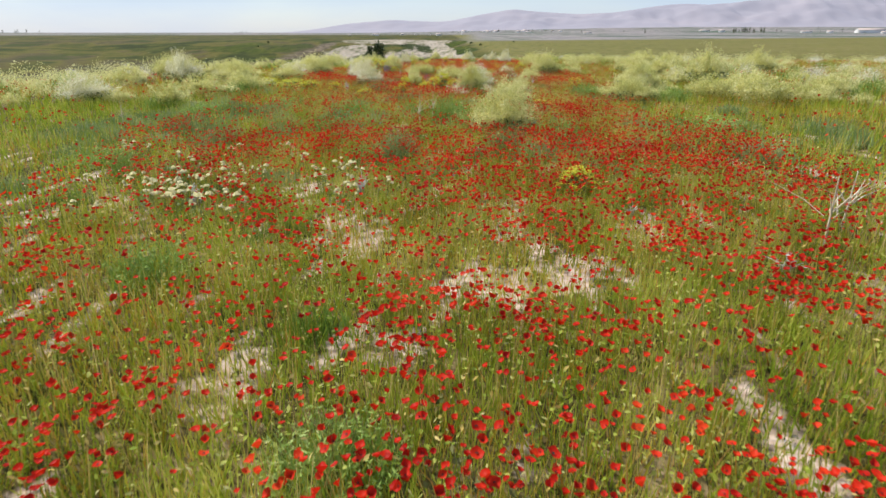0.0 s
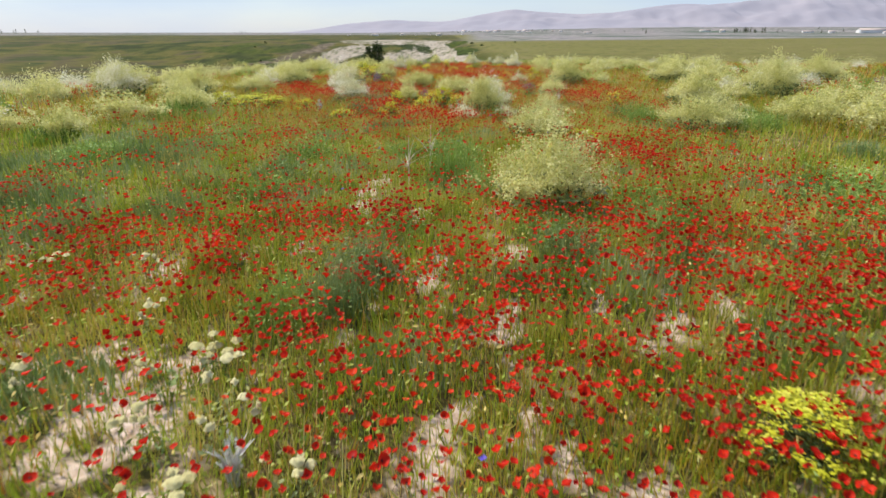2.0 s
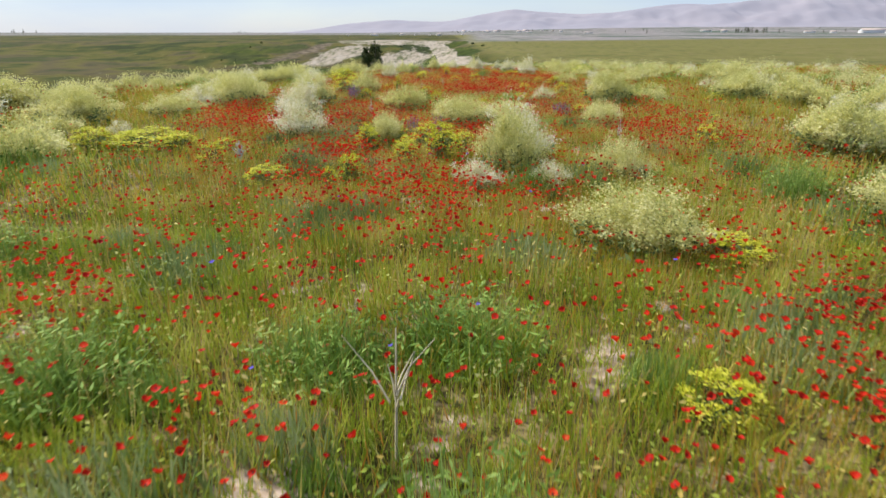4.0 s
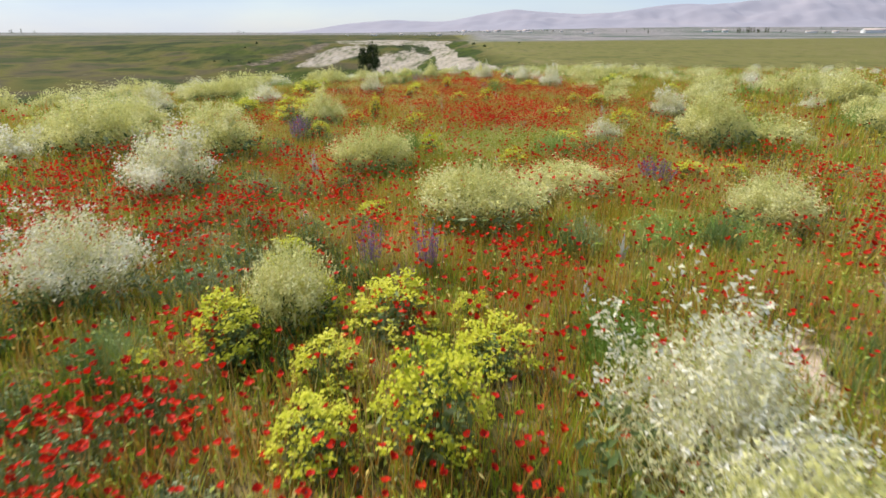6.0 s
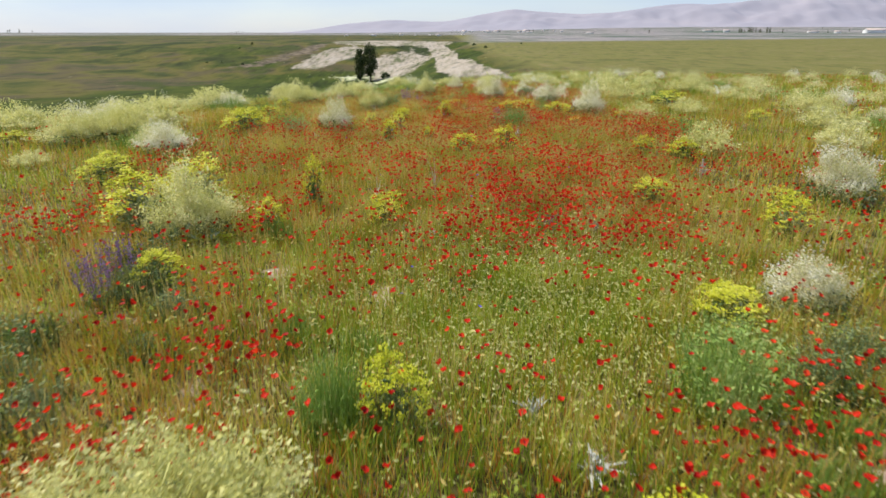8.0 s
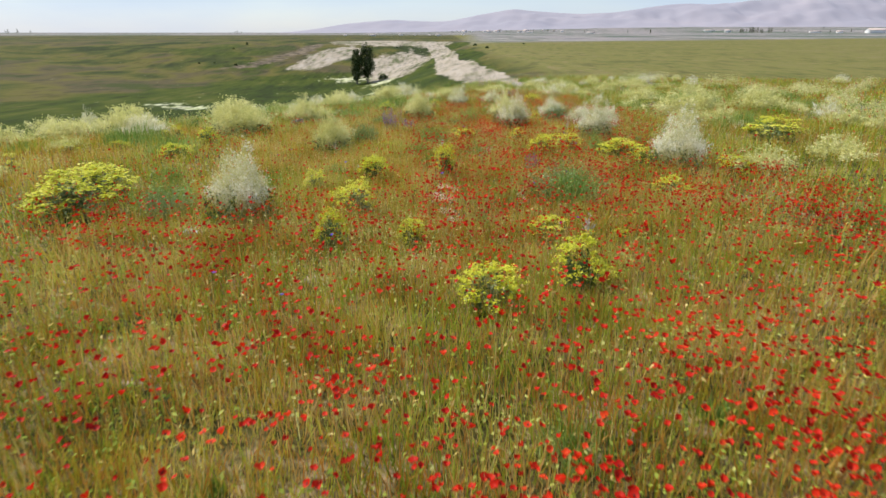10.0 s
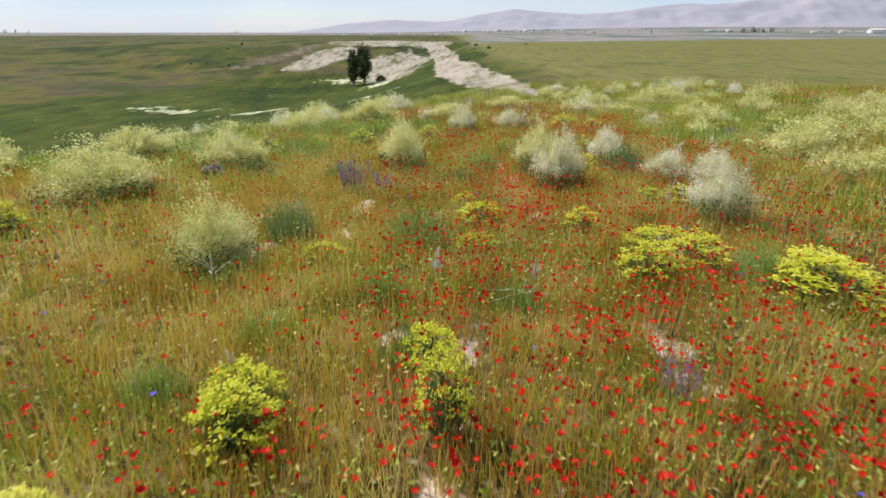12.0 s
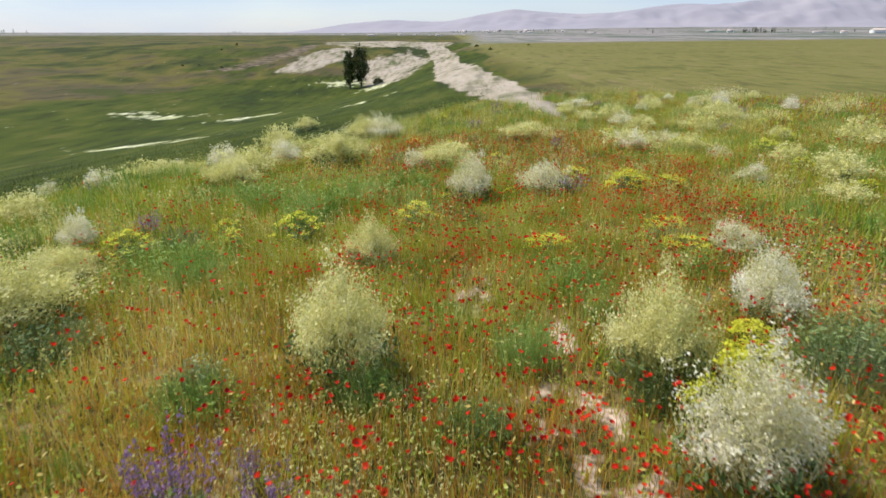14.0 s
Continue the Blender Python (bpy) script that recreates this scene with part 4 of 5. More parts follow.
def yarrow(seed):
    """Stems with flat cream umbels made of many small domes."""
    r = np.random.default_rng(seed)
    root = new("yarrow")
    n = 6
    tips = np.stack([r.uniform(-0.4, 0.4, n), r.uniform(-0.4, 0.4, n), r.uniform(0.55, 0.8, n)], 1)
    for t in tips:
        part("stem", mesh_of("stem", *stalks(t[None] * [0.5, 0.5, 0], t[None], 0.008), [M_STEM]), root)
        wide = r.uniform(0.045, 0.105)
        ring = [t + [0, 0, 0.03]]
        for q in (0.4, 0.75, 1.0):
            for n in range(9):
                a = n * 6.283 / 9 + q
                ring.append(t + np.array([math.cos(a) * wide * q * r.uniform(0.8, 1.15), math.sin(a) * wide * q * r.uniform(0.8, 1.15), 0.03 - 0.05 * q * q + r.uniform(-0.035, 0.035)]))
        f = [(0, 1 + n, 1 + (n + 1) % 9) for n in range(9)]
        for k in (1, 10):
            for n in range(9):
                m = (n + 1) % 9
                f += [(k + n, k + 9 + n, k + 9 + m), (k + n, k + 9 + m, k + m)]
        part("umbel", mesh_of("umbel", ring, f, [M_UMBEL]), root, "flat cream flower head")
    c = dome(60, r, 0.05, 0.3) * np.array([0.4, 0.4, 0.4])
    part("foliage", mesh_of("foliage", *flakes(c, 0.07, r, 0, 2.0), [M_GREY]), root)
    return tagged(root, "cream-flowered yarrow with flat flower heads", "yarrow", "cream yarrows in the meadow")


def dry_stalk(seed):
    """A bare, bleached, forking stalk of last year."""
    r = np.random.default_rng(seed)
    root = new("dry_stalk")
    top = np.array([[0.05, 0.02, 0.8]])
    forks = np.repeat(top * np.array([0.5, 0.5, 0.5]), 7, 0) + r.normal(0, 0.03, (7, 3))
    ends = forks + np.stack([r.normal(0, 0.22, 7), r.normal(0, 0.22, 7), r.uniform(0.12, 0.35, 7)], 1)
    part("stalk", mesh_of("stalk", *stalks(np.zeros((1, 3)), top, 0.016), [M_DRY]), root)
    part("branchwork", mesh_of("branchwork", *stalks(forks, ends, 0.011, 0.15), [M_DRY]), root)
    return tagged(root, "bleached dry forking stalk standing in the grass", "dry stalk", "dry stalks in the meadow")


CREAM_A = [
    (1.22, 12.65, 1.45, 1.08), (-13.14, 30.55, 1.9, 1.3), (1.94, 18.53, 1.37, 0.77), (0.96, 21.6, 0.98, 1.14), (2.61, 21.55, 0.83, 0.71),
    (0.35, 27.16, 1.46, 0.87), (1.5, 28.4, 1.6, 0.52), (-7.21, 29.03, 1.51, 0.63), (-3.98, 31.09, 1.49, 1.07), (-7.17, 34.41, 1.8, 0.98),
    (-1.15, 29.9, 1.3, 0.85), (5.07, 32.12, 1.63, 1.21), (3.61, 27.0, 1.08, 0.8), (-6.26, 41.44, 1.4, 0.6), (-8.56, 42.27, 1.74, 0.79),
    (-7.8, 43.14, 1.9, 0.96), (-0.75, 54.5, 1.0, 0.98), (-4.55, 55.8, 1.5, 0.88), (-2.45, 49.1, 0.96, 0.84), (-5.8, 52.8, 1.9, 1.0),
]
CREAM_B = [
    (-7.52, 57.82, 1.9, 0.94), (-2.9, 67.4, 1.75, 1.0), (-5.71, 66.84, 1.53, 0.49), (1.86, 54.45, 0.9, 0.98),
    (-0.85, 57.51, 0.72, 0.68), (-4.98, 57.58, 1.0, 0.5), (-3.18, 75.22, 1.9, 1.1), (-10.23, 95.93, 1.9, 1.05), (9.97, 33.61, 1.9, 1.04),
    (10.83, 26.27, 1.76, 1.43), (16.4, 33.48, 1.9, 1.23), (7.35, 23.82, 1.87, 1.05), (-9.04, 27.49, 1.9, 1.02), (-6.44, 31.75, 1.9, 1.19),
    (-7.69, 32.47, 1.6, 0.83), (0.13, 64.99, 1.62, 0.69), (2.85, 70.94, 1.9, 0.64),
]
WHITE_A = [
    (-11.17, 19.38, 1.86, 0.88), (-3.83, 28.61, 1.44, 0.96), (-2.93, 24.88, 1.05, 0.84), (3.17, 32.81, 0.8, 0.51), (5.8, 36.6, 1.1, 0.8),
    (-2.72, 43.47, 0.98, 0.92), (-5.82, 40.59, 1.05, 0.7), (-8.7, 53.4, 1.45, 0.72), (4.4, 46.9, 1.1, 1.09),
    (3.75, 50.8, 0.85, 0.9), (4.67, 53.25, 0.79, 0.65), (4.12, 58, 0.82, 0.41), (3.47, 55.89, 0.86, 0.82), (2.0, 53.2, 0.95, 0.95),
    (-5.73, 59.18, 0.7, 0.59), (2.02, 61.75, 1.18, 0.64),
]
WHITE_B = [
    (-5.16, 70.32, 0.93, 0.69), (-10.92, 66.44, 0.65, 0.49), (-2.35, 74.75, 1.56, 1.03), (6.78, 63.03, 0.72, 0.49), (-9.61, 71.68, 1, 0.39),
    (1.2, 22.7, 1.29, 0.94), (3.92, 53.3, 0.8, 0.62), (7.34, 75.28, 1.36, 0.57), (7.36, 84.39, 1.84, 0.57), (-0.57, 65, 0.83, 0.47),
    (-8.03, 37.34, 1.39, 0.82), (11.67, 28.15, 1.9, 0.82), (-10.89, 26.34, 1.7, 1.38), (0.41, 21.04, 0.8, 0.42), (-9.2, 38.28, 1.51, 0.53),
]
YELLOW_A = [
    (1.8, 8.1, 0.66, 0.38), (1.57, 15.55, 0.52, 0.26), (2.82, 18.33, 0.89, 0.24), (-2.69, 21.48, 0.76, 0.23), 
    (-5.9, 24.43, 1.71, 0.35), (-4, 22.77, 0.54, 0.32), (-1.41, 21.28, 0.44, 0.36), (-1.66, 20.94, 0.31, 0.27), (-4.13, 23.81, 0.47, 0.22),
    (5.09, 24.53, 0.52, 0.37), (-3.58, 35.12, 1.09, 0.73), (-0.98, 24.59, 0.49, 0.35), (0.17, 24.7, 0.36, 0.22), (-0.89, 27.63, 0.49, 0.22),
    (-1.45, 25.6, 0.5, 0.3), (-2, 23.85, 0.35, 0.17), (-0.26, 31.06, 0.47, 0.53), (3.71, 29.63, 0.55, 0.32), (4.38, 29.62, 0.47, 0.29),
    (-0.71, 35.39, 0.52, 0.37), (-5.61, 37.81, 0.89, 0.44), (-0.93, 27.34, 0.37, 0.26), (1.04, 29.96, 0.56, 0.42),
]
YELLOW_B = [
    (2.47, 32.83, 0.6, 0.21), (-5.71, 38.23, 0.89, 0.43), (-0.77, 36, 0.59, 0.28), (-2.64, 33.22, 0.52, 0.36), (4.93, 36.5, 0.61, 0.3),
    (3.2, 36.95, 0.63, 0.24), (-10.52, 42.69, 1.25, 0.33), (-5.49, 45.09, 1.28, 0.47), (4.69, 33.37, 0.42, 0.32), (-3.22, 35.8, 0.95, 0.8),
    (-2.13, 35.15, 0.41, 0.44), (-2.51, 34.2, 0.59, 0.2), (2.96, 36.5, 0.51, 0.39), (-1.82, 36.35, 0.37, 0.73), (0.42, 40.43, 0.68, 0.43),
    (1.33, 41.01, 0.58, 0.58), (4.08, 40.36, 0.55, 0.39), (4.7, 39.7, 0.8, 0.43), (-5.07, 43.72, 1.3, 0.68), (-1.2, 45.95, 0.6, 0.42),
    (5.33, 46.45, 0.72, 0.37), (2.5, 49.51, 0.85, 0.31), (9.2, 46.05, 0.84, 0.41), (-1.15, 43.52, 0.54, 0.53),
]
YELLOW_C = [
    (-1.26, 42.16, 0.41, 0.48), (-0.35, 42.25, 0.38, 0.37), (1.36, 42.81, 0.64, 0.29), (1.58, 41.35, 0.57, 0.16), (2.17, 42.55, 0.29, 0.13),
    (2.13, 48.64, 0.67, 0.4), (2.76, 48.97, 0.68, 0.43), (3.86, 48.66, 1.01, 0.37), (3.96, 47.4, 0.58, 0.4), (-1.22, 46.19, 0.59, 0.44),
    (-2.01, 44.96, 0.4, 0.38), (0.06, 45.94, 0.41, 0.63), (1.79, 50.32, 0.5, 0.35), (-5.84, 50.65, 0.61, 0.5), (-5.75, 49.57, 0.46, 0.18),
    (0.43, 49.87, 0.58, 0.19), (0.35, 51.85, 0.47, 0.23), (-1.31, 49.41, 0.53, 0.14), (-0.03, 46.73, 0.51, 0.33), (3.71, 51.91, 0.74, 0.26),
    (2.87, 54.99, 0.54, 0.32), (8.31, 50.93, 1.55, 0.6), (0.54, 50.87, 0.68, 0.33), (3.72, 61.81, 0.98, 0.53),
]
YELLOW_D = [
    (3.56, 59.13, 0.77, 0.19), (1.57, 58.23, 0.7, 0.24), (9.63, 67.92, 1.14, 0.42), (8.68, 62.19, 0.68, 0.25), (-3.02, 58.53, 0.33, 0.32),
    (0.07, 61.34, 0.43, 0.26), (2.83, 54.74, 0.57, 0.21), (5.56, 47.34, 0.5, 0.27), (3.63, 44.98, 0.67, 0.32),
    (-2.02, 45.2, 0.38, 0.25), (3.25, 52.16, 0.47, 0.21), (3.56, 58.2, 0.85, 0.17), (6.77, 28.47, 0.69, 0.24), (3.86, 29.89, 0.67, 0.24),
    (-0.09, 23.07, 0.64, 0.74), (-0.77, 23.81, 0.52, 0.3), (-0.71, 23.06, 0.56, 0.31), (2.37, 32.47, 0.62, 0.33), (-1.32, 43.89, 0.71, 0.33),
    (3.66, 48.24, 1.06, 0.43),
]
TUFT_A = [
    (-0.54, 2.44, 0.66, 0.25), (-2.51, 4.85, 0.69, 0.36), (-5.68, 9.84, 1.15, 0.24), (-0.91, 9.78, 0.56, 0.52), (0.07, 14.14, 0.84, 0.77),
    (-6.01, 15.58, 1.36, 0.34), (-4.38, 16.98, 0.83, 0.34), (5.11, 12.76, 1.58, 0.37), (-2.94, 7.71, 0.43, 0.2), (-1.7, 6.53, 0.51, 0.16),
    (0.99, 11.46, 0.64, 0.31), (-2.51, 14.47, 1.05, 0.4), (1.12, 10.91, 0.69, 0.42), (2.6, 12.43, 0.82, 0.27), (-2.65, 14.81, 0.79, 0.25),
    (-2.43, 13.3, 0.88, 0.4), (0.36, 13.3, 0.56, 0.52), (-1.76, 14.55, 0.72, 0.14), (4.76, 20.64, 0.91, 0.63), (-2.53, 17.46, 0.66, 0.27),
    (1.29, 12.33, 0.92, 0.09), (1.39, 20.51, 0.45, 0.27), (-2.2, 23.82, 0.53, 0.39),
]
TUFT_B = [
    (3.18, 21.77, 0.41, 0.23), (1.21, 24.18, 0.41, 0.31), (1.74, 28.43, 0.61, 0.22), (2.98, 26.54, 1, 0.28), (0.43, 29.83, 0.64, 0.25),
    (1.9, 31.42, 0.71, 0.5), (-0.87, 29.99, 0.56, 0.13), (-3.28, 29.34, 0.6, 0.26), (-3.5, 32.15, 0.54, 0.17), (-3.94, 44.03, 0.97, 0.46),
    (5.8, 42.62, 0.66, 0.28), (1.87, 44.54, 1.13, 0.51), (0.73, 44.63, 1.03, 0.2), (-3.78, 43.59, 0.69, 0.46), (0.48, 41.21, 0.35, 0.1),
    (-0.29, 50.11, 0.8, 0.54), (-1.85, 50.04, 0.63, 0.57), (-1.43, 47.39, 0.54, 0.21), (-0.49, 48, 0.49, 0.28), (0.68, 47.82, 0.47, 0.32),
    (3.36, 48.98, 0.5, 0.23), (0.42, 51.39, 0.37, 0.21), (-1.83, 54.09, 0.67, 0.33),
]
TUFT_C = [
    (-0.5, 54.05, 0.5, 0.38), (0.31, 53.73, 0.54, 0.28), (0.81, 54.77, 0.58, 0.53), (1.57, 56.32, 0.85, 0.41), (1.79, 54.57, 0.6, 0.23),
    (3.58, 54.66, 0.92, 0.6), (-3.71, 57.74, 1.43, 0.29), (3.39, 57.33, 0.57, 0.31), (0.11, 55.74, 0.57, 0.17), (-2.4, 56.56, 0.51, 0.17),
    (-3.25, 61.39, 1.36, 0.58), (-1.49, 61.27, 1.34, 0.62), (-0.58, 62.46, 1.25, 0.52), (-2.15, 60.27, 1.14, 0.59), (-2.19, 48.83, 0.63, 0.26),
    (-3.79, 55.46, 0.81, 0.29), (-3.15, 35.07, 0.53, 0.4), (-2.41, 33.95, 0.39, 0.15), (1.13, 20.8, 0.55, 0.42), (-2.39, 24.2, 0.59, 0.21),
    (-0.87, 29.53, 0.67, 0.28), (-0.64, 11.62, 0.72, 0.32), (2.32, 11.95, 0.64, 0.45),
]
TUFT_D = [
    (1.25, 11.41, 0.5, 0.12), (-6.17, 16.17, 1.46, 0.35), (-4.47, 18.27, 1.13, 0.29), (0.14, 16.45, 1.13, 0.42), (5.86, 13.92, 1.81, 0.31),
    (2.48, 13.09, 0.96, 0.35), (-0.87, 16.09, 0.98, 0.39), (-2.44, 15.76, 1.18, 0.4), (6.98, 19.47, 1.21, 0.46), (-4.65, 8.71, 0.42, 0.52),
    (-1.97, 6.02, 0.36, 0.13), (2.11, 31.86, 0.78, 0.35), (-1.39, 26.96, 0.58, 0.11), (3.21, 48.6, 0.41, 0.52), (0.79, 52.01, 0.56, 0.24),
    (-1.25, 47.66, 0.57, 0.06), (1.34, 26.39, 0.56, 0.41), (2.23, 26.47, 0.85, 0.32), (2.74, 26.21, 0.43, 0.44), (1.24, 24.45, 0.54, 0.4),
    (-0.65, 31.06, 0.43, 0.58), (1.87, 44.13, 0.72, 0.58),
]
PURPLE = [
    (-0.73, 25.69, 0.32, 0.45), (-0.17, 25.67, 0.36, 0.49), (-0.4, 25.33, 0.25, 0.23), (3.18, 29.69, 0.55, 0.32), (-3.01, 33.26, 0.49, 0.46),
    (3.14, 29.4, 0.66, 0.38), (-3.02, 32.82, 0.41, 0.49), (-1.47, 52.84, 0.64, 0.6), (-0.93, 52.88, 0.47, 0.32), (-4.78, 59.61, 0.55, 0.36),
    (-9.05, 65.71, 0.73, 0.37), (-3.75, 68.53, 0.68, 0.35), (3.47, 68.41, 0.51, 0.44), (11.92, 85.97, 1.6, 0.37), (16.47, 88.25, 1.7, 0.43),
    (1.31, 35.05, 0.4, 0.24), (1.83, 35, 0.18, 0.23), (1.59, 46.35, 0.3, 0.39), (-1.68, 53.22, 0.39, 0.09), (-1.12, 53.17, 0.21, 0.32),
    (17.76, 30.91, 1.09, 0.43),
]
SILVER_A = [
    (-2.96, 7.05, 0.27, 0.3), (-1.1, 7.87, 0.21, 0.3), (3.12, 5.19, 0.33, 0.2), (2.23, 7.02, 0.2, 0.16), (3.46, 24.8, 0.2, 0.35),
    (1.13, 25.04, 0.12, 0.26), (1.45, 26.61, 0.12, 0.28), (1.7, 25.99, 0.13, 0.3), (0.58, 31.25, 0.21, 0.16), (-2.11, 30.02, 0.25, 0.43),
    (4.49, 38.4, 0.27, 0.33), (-0.12, 34.95, 0.14, 0.13), (-0.02, 48.68, 0.19, 0.26), (1.78, 42.61, 0.23, 0.29),
]
SILVER_B = [
    (-0.01, 48.94, 0.18, 0.27), (0.98, 48.7, 0.17, 0.22), (-1.61, 47, 0.2, 0.13), (2.98, 56.15, 0.16, 0.23), (-4.51, 54.67, 0.3, 0.26),
    (-3.59, 22.97, 0.31, 0.34), (-3.47, 8.19, 0.22, 0.11), (1.49, 27.7, 0.26, 0.09), (-3.09, 42.66, 0.3, 0.13), (-2.08, 51.39, 0.23, 0.19),
    (1.24, 21.01, 0.36, 0.25), (0.94, 21.18, 0.24, 0.21), (0.84, 30.68, 0.3, 0.17),
]

CREAM_C = [(-8.03, 68.2, 0.86, 0.6), (-5.06, 64.4, 1.3, 0.8), (-2.8, 34.4, 1.0, 0.9), (-1.18, 24.55, 0.75, 0.8), (5.73, 19.3, 1.7, 0.87)]
WHITE_C = [(-4.75, 68.3, 0.94, 0.8), (0.56, 61.4, 0.98, 0.93), (-15.2, 61.9, 1.3, 1.1), (1.45, 21.0, 0.75, 0.4)]
YELLOW_E = [(2.02, 53.6, 0.6, 0.82), (4.69, 62.2, 0.69, 0.35), (2.97, 63.4, 0.76, 0.38), (-8.14, 50.8, 0.66, 0.28), (-5.82, 48.8, 0.82, 0.33), (4.15, 34.9, 0.64, 0.45), (10.25, 23.1, 1.5, 0.5), (-5.2, 24.2, 0.9, 0.42), (-6.7, 24.0, 0.9, 0.4), (-1.5, 24.1, 0.6, 0.4), (0.3, 23.9, 0.6, 0.42), (-0.4, 24.4, 0.7, 0.4)]
TUFT_E = [(-4.88, 46.15, 0.61, 0.35), (-2.82, 45.19, 0.59, 0.25), (-1.26, 9.45, 0.58, 0.41), (-0.75, 10.4, 0.65, 0.55), (-3.05, 57.1, 0.85, 0.49), (1.18, 24.1, 0.54, 0.43)]
DARK = [(-2.5, 26.1, 0.9, 0.34), (-1.9, 25.9, 0.8, 0.32), (-1.3, 26.0, 0.7, 0.3), (-2.1, 26.7, 0.9, 0.34), (-1.5, 26.6, 0.7, 0.3), (-2.7, 27.2, 0.9, 0.34), (-1.0, 26.9, 0.6, 0.28), (-2.7, 33.0, 0.7, 0.4), (-2.2, 32.6, 0.7, 0.3), (-3.0, 33.6, 0.8, 0.4), (-1.9, 21.6, 0.8, 0.34), (-2.5, 22.5, 0.9, 0.36), (-1.2, 21.9, 0.6, 0.3), (-2.3, 21.7, 0.8, 0.32), (-1.7, 23.4, 0.7, 0.3), (-2.2, 22.2, 0.75, 0.3), (-1.6, 22.0, 0.6, 0.28), (-2.0, 22.9, 0.8, 0.3), (-1.3, 22.6, 0.6, 0.25), (-2.6, 23.2, 0.8, 0.34), (-3.1, 31.6, 0.8, 0.34), (-2.6, 31.3, 0.7, 0.3), (-3.3, 32.2, 0.8, 0.34), (-2.2, 31.9, 0.6, 0.25), (2.6, 31.5, 0.8, 0.34), (3.0, 31.9, 0.8, 0.38), (2.9, 31.0, 0.7, 0.3), (-3.7, 54.9, 1.0, 0.45), (-2.6, 28.6, 0.9, 0.34), (-2.0, 28.3, 0.7, 0.3), (-1.5, 28.8, 0.6, 0.26), (-2.9, 29.3, 0.9, 0.34), (-2.2, 29.2, 0.8, 0.3), (3.4, 54.3, 1.0, 0.75), (-0.55, 54.1, 0.6, 0.4), (1.75, 54.1, 0.6, 0.4), (-1.9, 54.3, 0.7, 0.4)]

rp = np.random.default_rng(81)
cream_models = [flower_bush(100 + n, M_CREAM, "rounded bush clouded with tiny cream-yellow flowers", 7800, 0.0185, "cream bushes in the meadow", 0.38) for n in range(4)]
white_models = [flower_bush(110 + n, M_WHITE, "rounded bush clouded with tiny white flowers", 6600, 0.0185, "white bushes in the meadow", 0.26) for n in range(4)]
spread(cream_models, CREAM_A + CREAM_B + CREAM_C, rp, grow=(1.2, 1.08))
spread(white_models, WHITE_A + WHITE_B + WHITE_C, rp, grow=(1.2, 1.15))
yellow_models = [spurge(120 + n, "yellow-flowered spurge clump with grey-green leafy stems") for n in range(5)]
spread(yellow_models, [(x, y, w, h * (1.3 if 20 < y < 27 and h < 0.42 else 1.0)) for x, y, w, h in YELLOW_A + YELLOW_B + YELLOW_C + YELLOW_D + YELLOW_E], rp, grow=(1.2, 1.15))
tuft_models = [green_tuft(130 + n, M_TUFT if n else M_GREY, ("fresh green dense leafy tuft" if n else "grey-green dense leafy tuft") + " standing in the grass") for n in range(4)]
spread(tuft_models, TUFT_A + TUFT_B + TUFT_C + TUFT_D + TUFT_E, rp, grow=(1.25, 1.25))
spread([sage(140 + n, "purple flowering sage clump with many upright spikes") for n in range(3)], PURPLE, rp, grow=(1.0, 1.15))
spread([mullein(150 + n, "silver-white felted mullein rosette with upright stalk") for n in range(3)], SILVER_A + SILVER_B, rp, grow=(1.1, 1.15))
YARROW = [(-2.65, 8.64), (-3.25, 7.28), (-5.15, 9.88), (-3.03, 7.68), (-3.62, 8.32), (-1.36, 7.63), (-1.75, 8.67), (-1.63, 8.11), (-3.11, 6.57), (-2.59, 6.82), (-2.76, 6.67), (-1.22, 7.22), (-3.68, 10.55), (-1.32, 8.46), (-4.1, 9.6), (-3.66, 7.26), (-2.63, 7.58), (-3.09, 6.87), (-0.79, 7.73), (-3.8, 7.49), (-5.0, 10.1), (-3.05, 7.87), (-3.21, 8.58), (-3.27, 7.48), (-3.67, 8.08), (-2.34, 6.46)]
spread([yarrow(160 + n) for n in range(3)], [(x, y, rp.uniform(0.34, 0.6), rp.uniform(0.3, 0.4)) for x, y in YARROW] + [(x, y, 0.4, 0.32) for x, y in zip(rp.uniform(-4.8, -0.9, 14), rp.uniform(6.4, 11.0, 14))], rp)
spread([dry_stalk(170 + n) for n in range(3)], [(3.75, 5.7, 1.1, 0.75), (4.15, 6.1, 0.9, 0.7), (-0.55, 13.6, 0.8, 0.8), (-0.3, 15.2, 0.7, 0.8), (-7.1, 13.6, 0.6, 0.7), (3.1, 50.9, 0.6, 0.7), (-0.1, 36.2, 0.5, 0.7), (-0.9, 36.0, 0.5, 0.5), (0.75, 48.0, 1.0, 0.3), (4.3, 28.0, 0.7, 0.55), (-2.3, 48.6, 0.9, 0.4)], rp)


def outer_rows(n, seed, w0, w1, h0, h1, keep_off=5.5):
    """Rows for the same plants farther out on the hilltop."""
    r = np.random.default_rng(seed)
    rows = []
    while len(rows) < n:
        y = r.uniform(18, 94)
        x = r.uniform(-46, 46) if r.uniform() < 0.5 else r.uniform(-20, 20)
        if x > 5 and y > 58 and r.uniform() < 0.5 or abs(x) < keep_off + (y < 30) * 1.5 or abs(x) < 11 and 24 < y < 66 and r.uniform() < 0.6 or meadow(np.array([x]), np.array([y]))[0] < 0.6:
            continue
        w = r.uniform(w0, w1)
        rows.append((x, y, w, w * r.uniform(h0, h1)))
    return rows


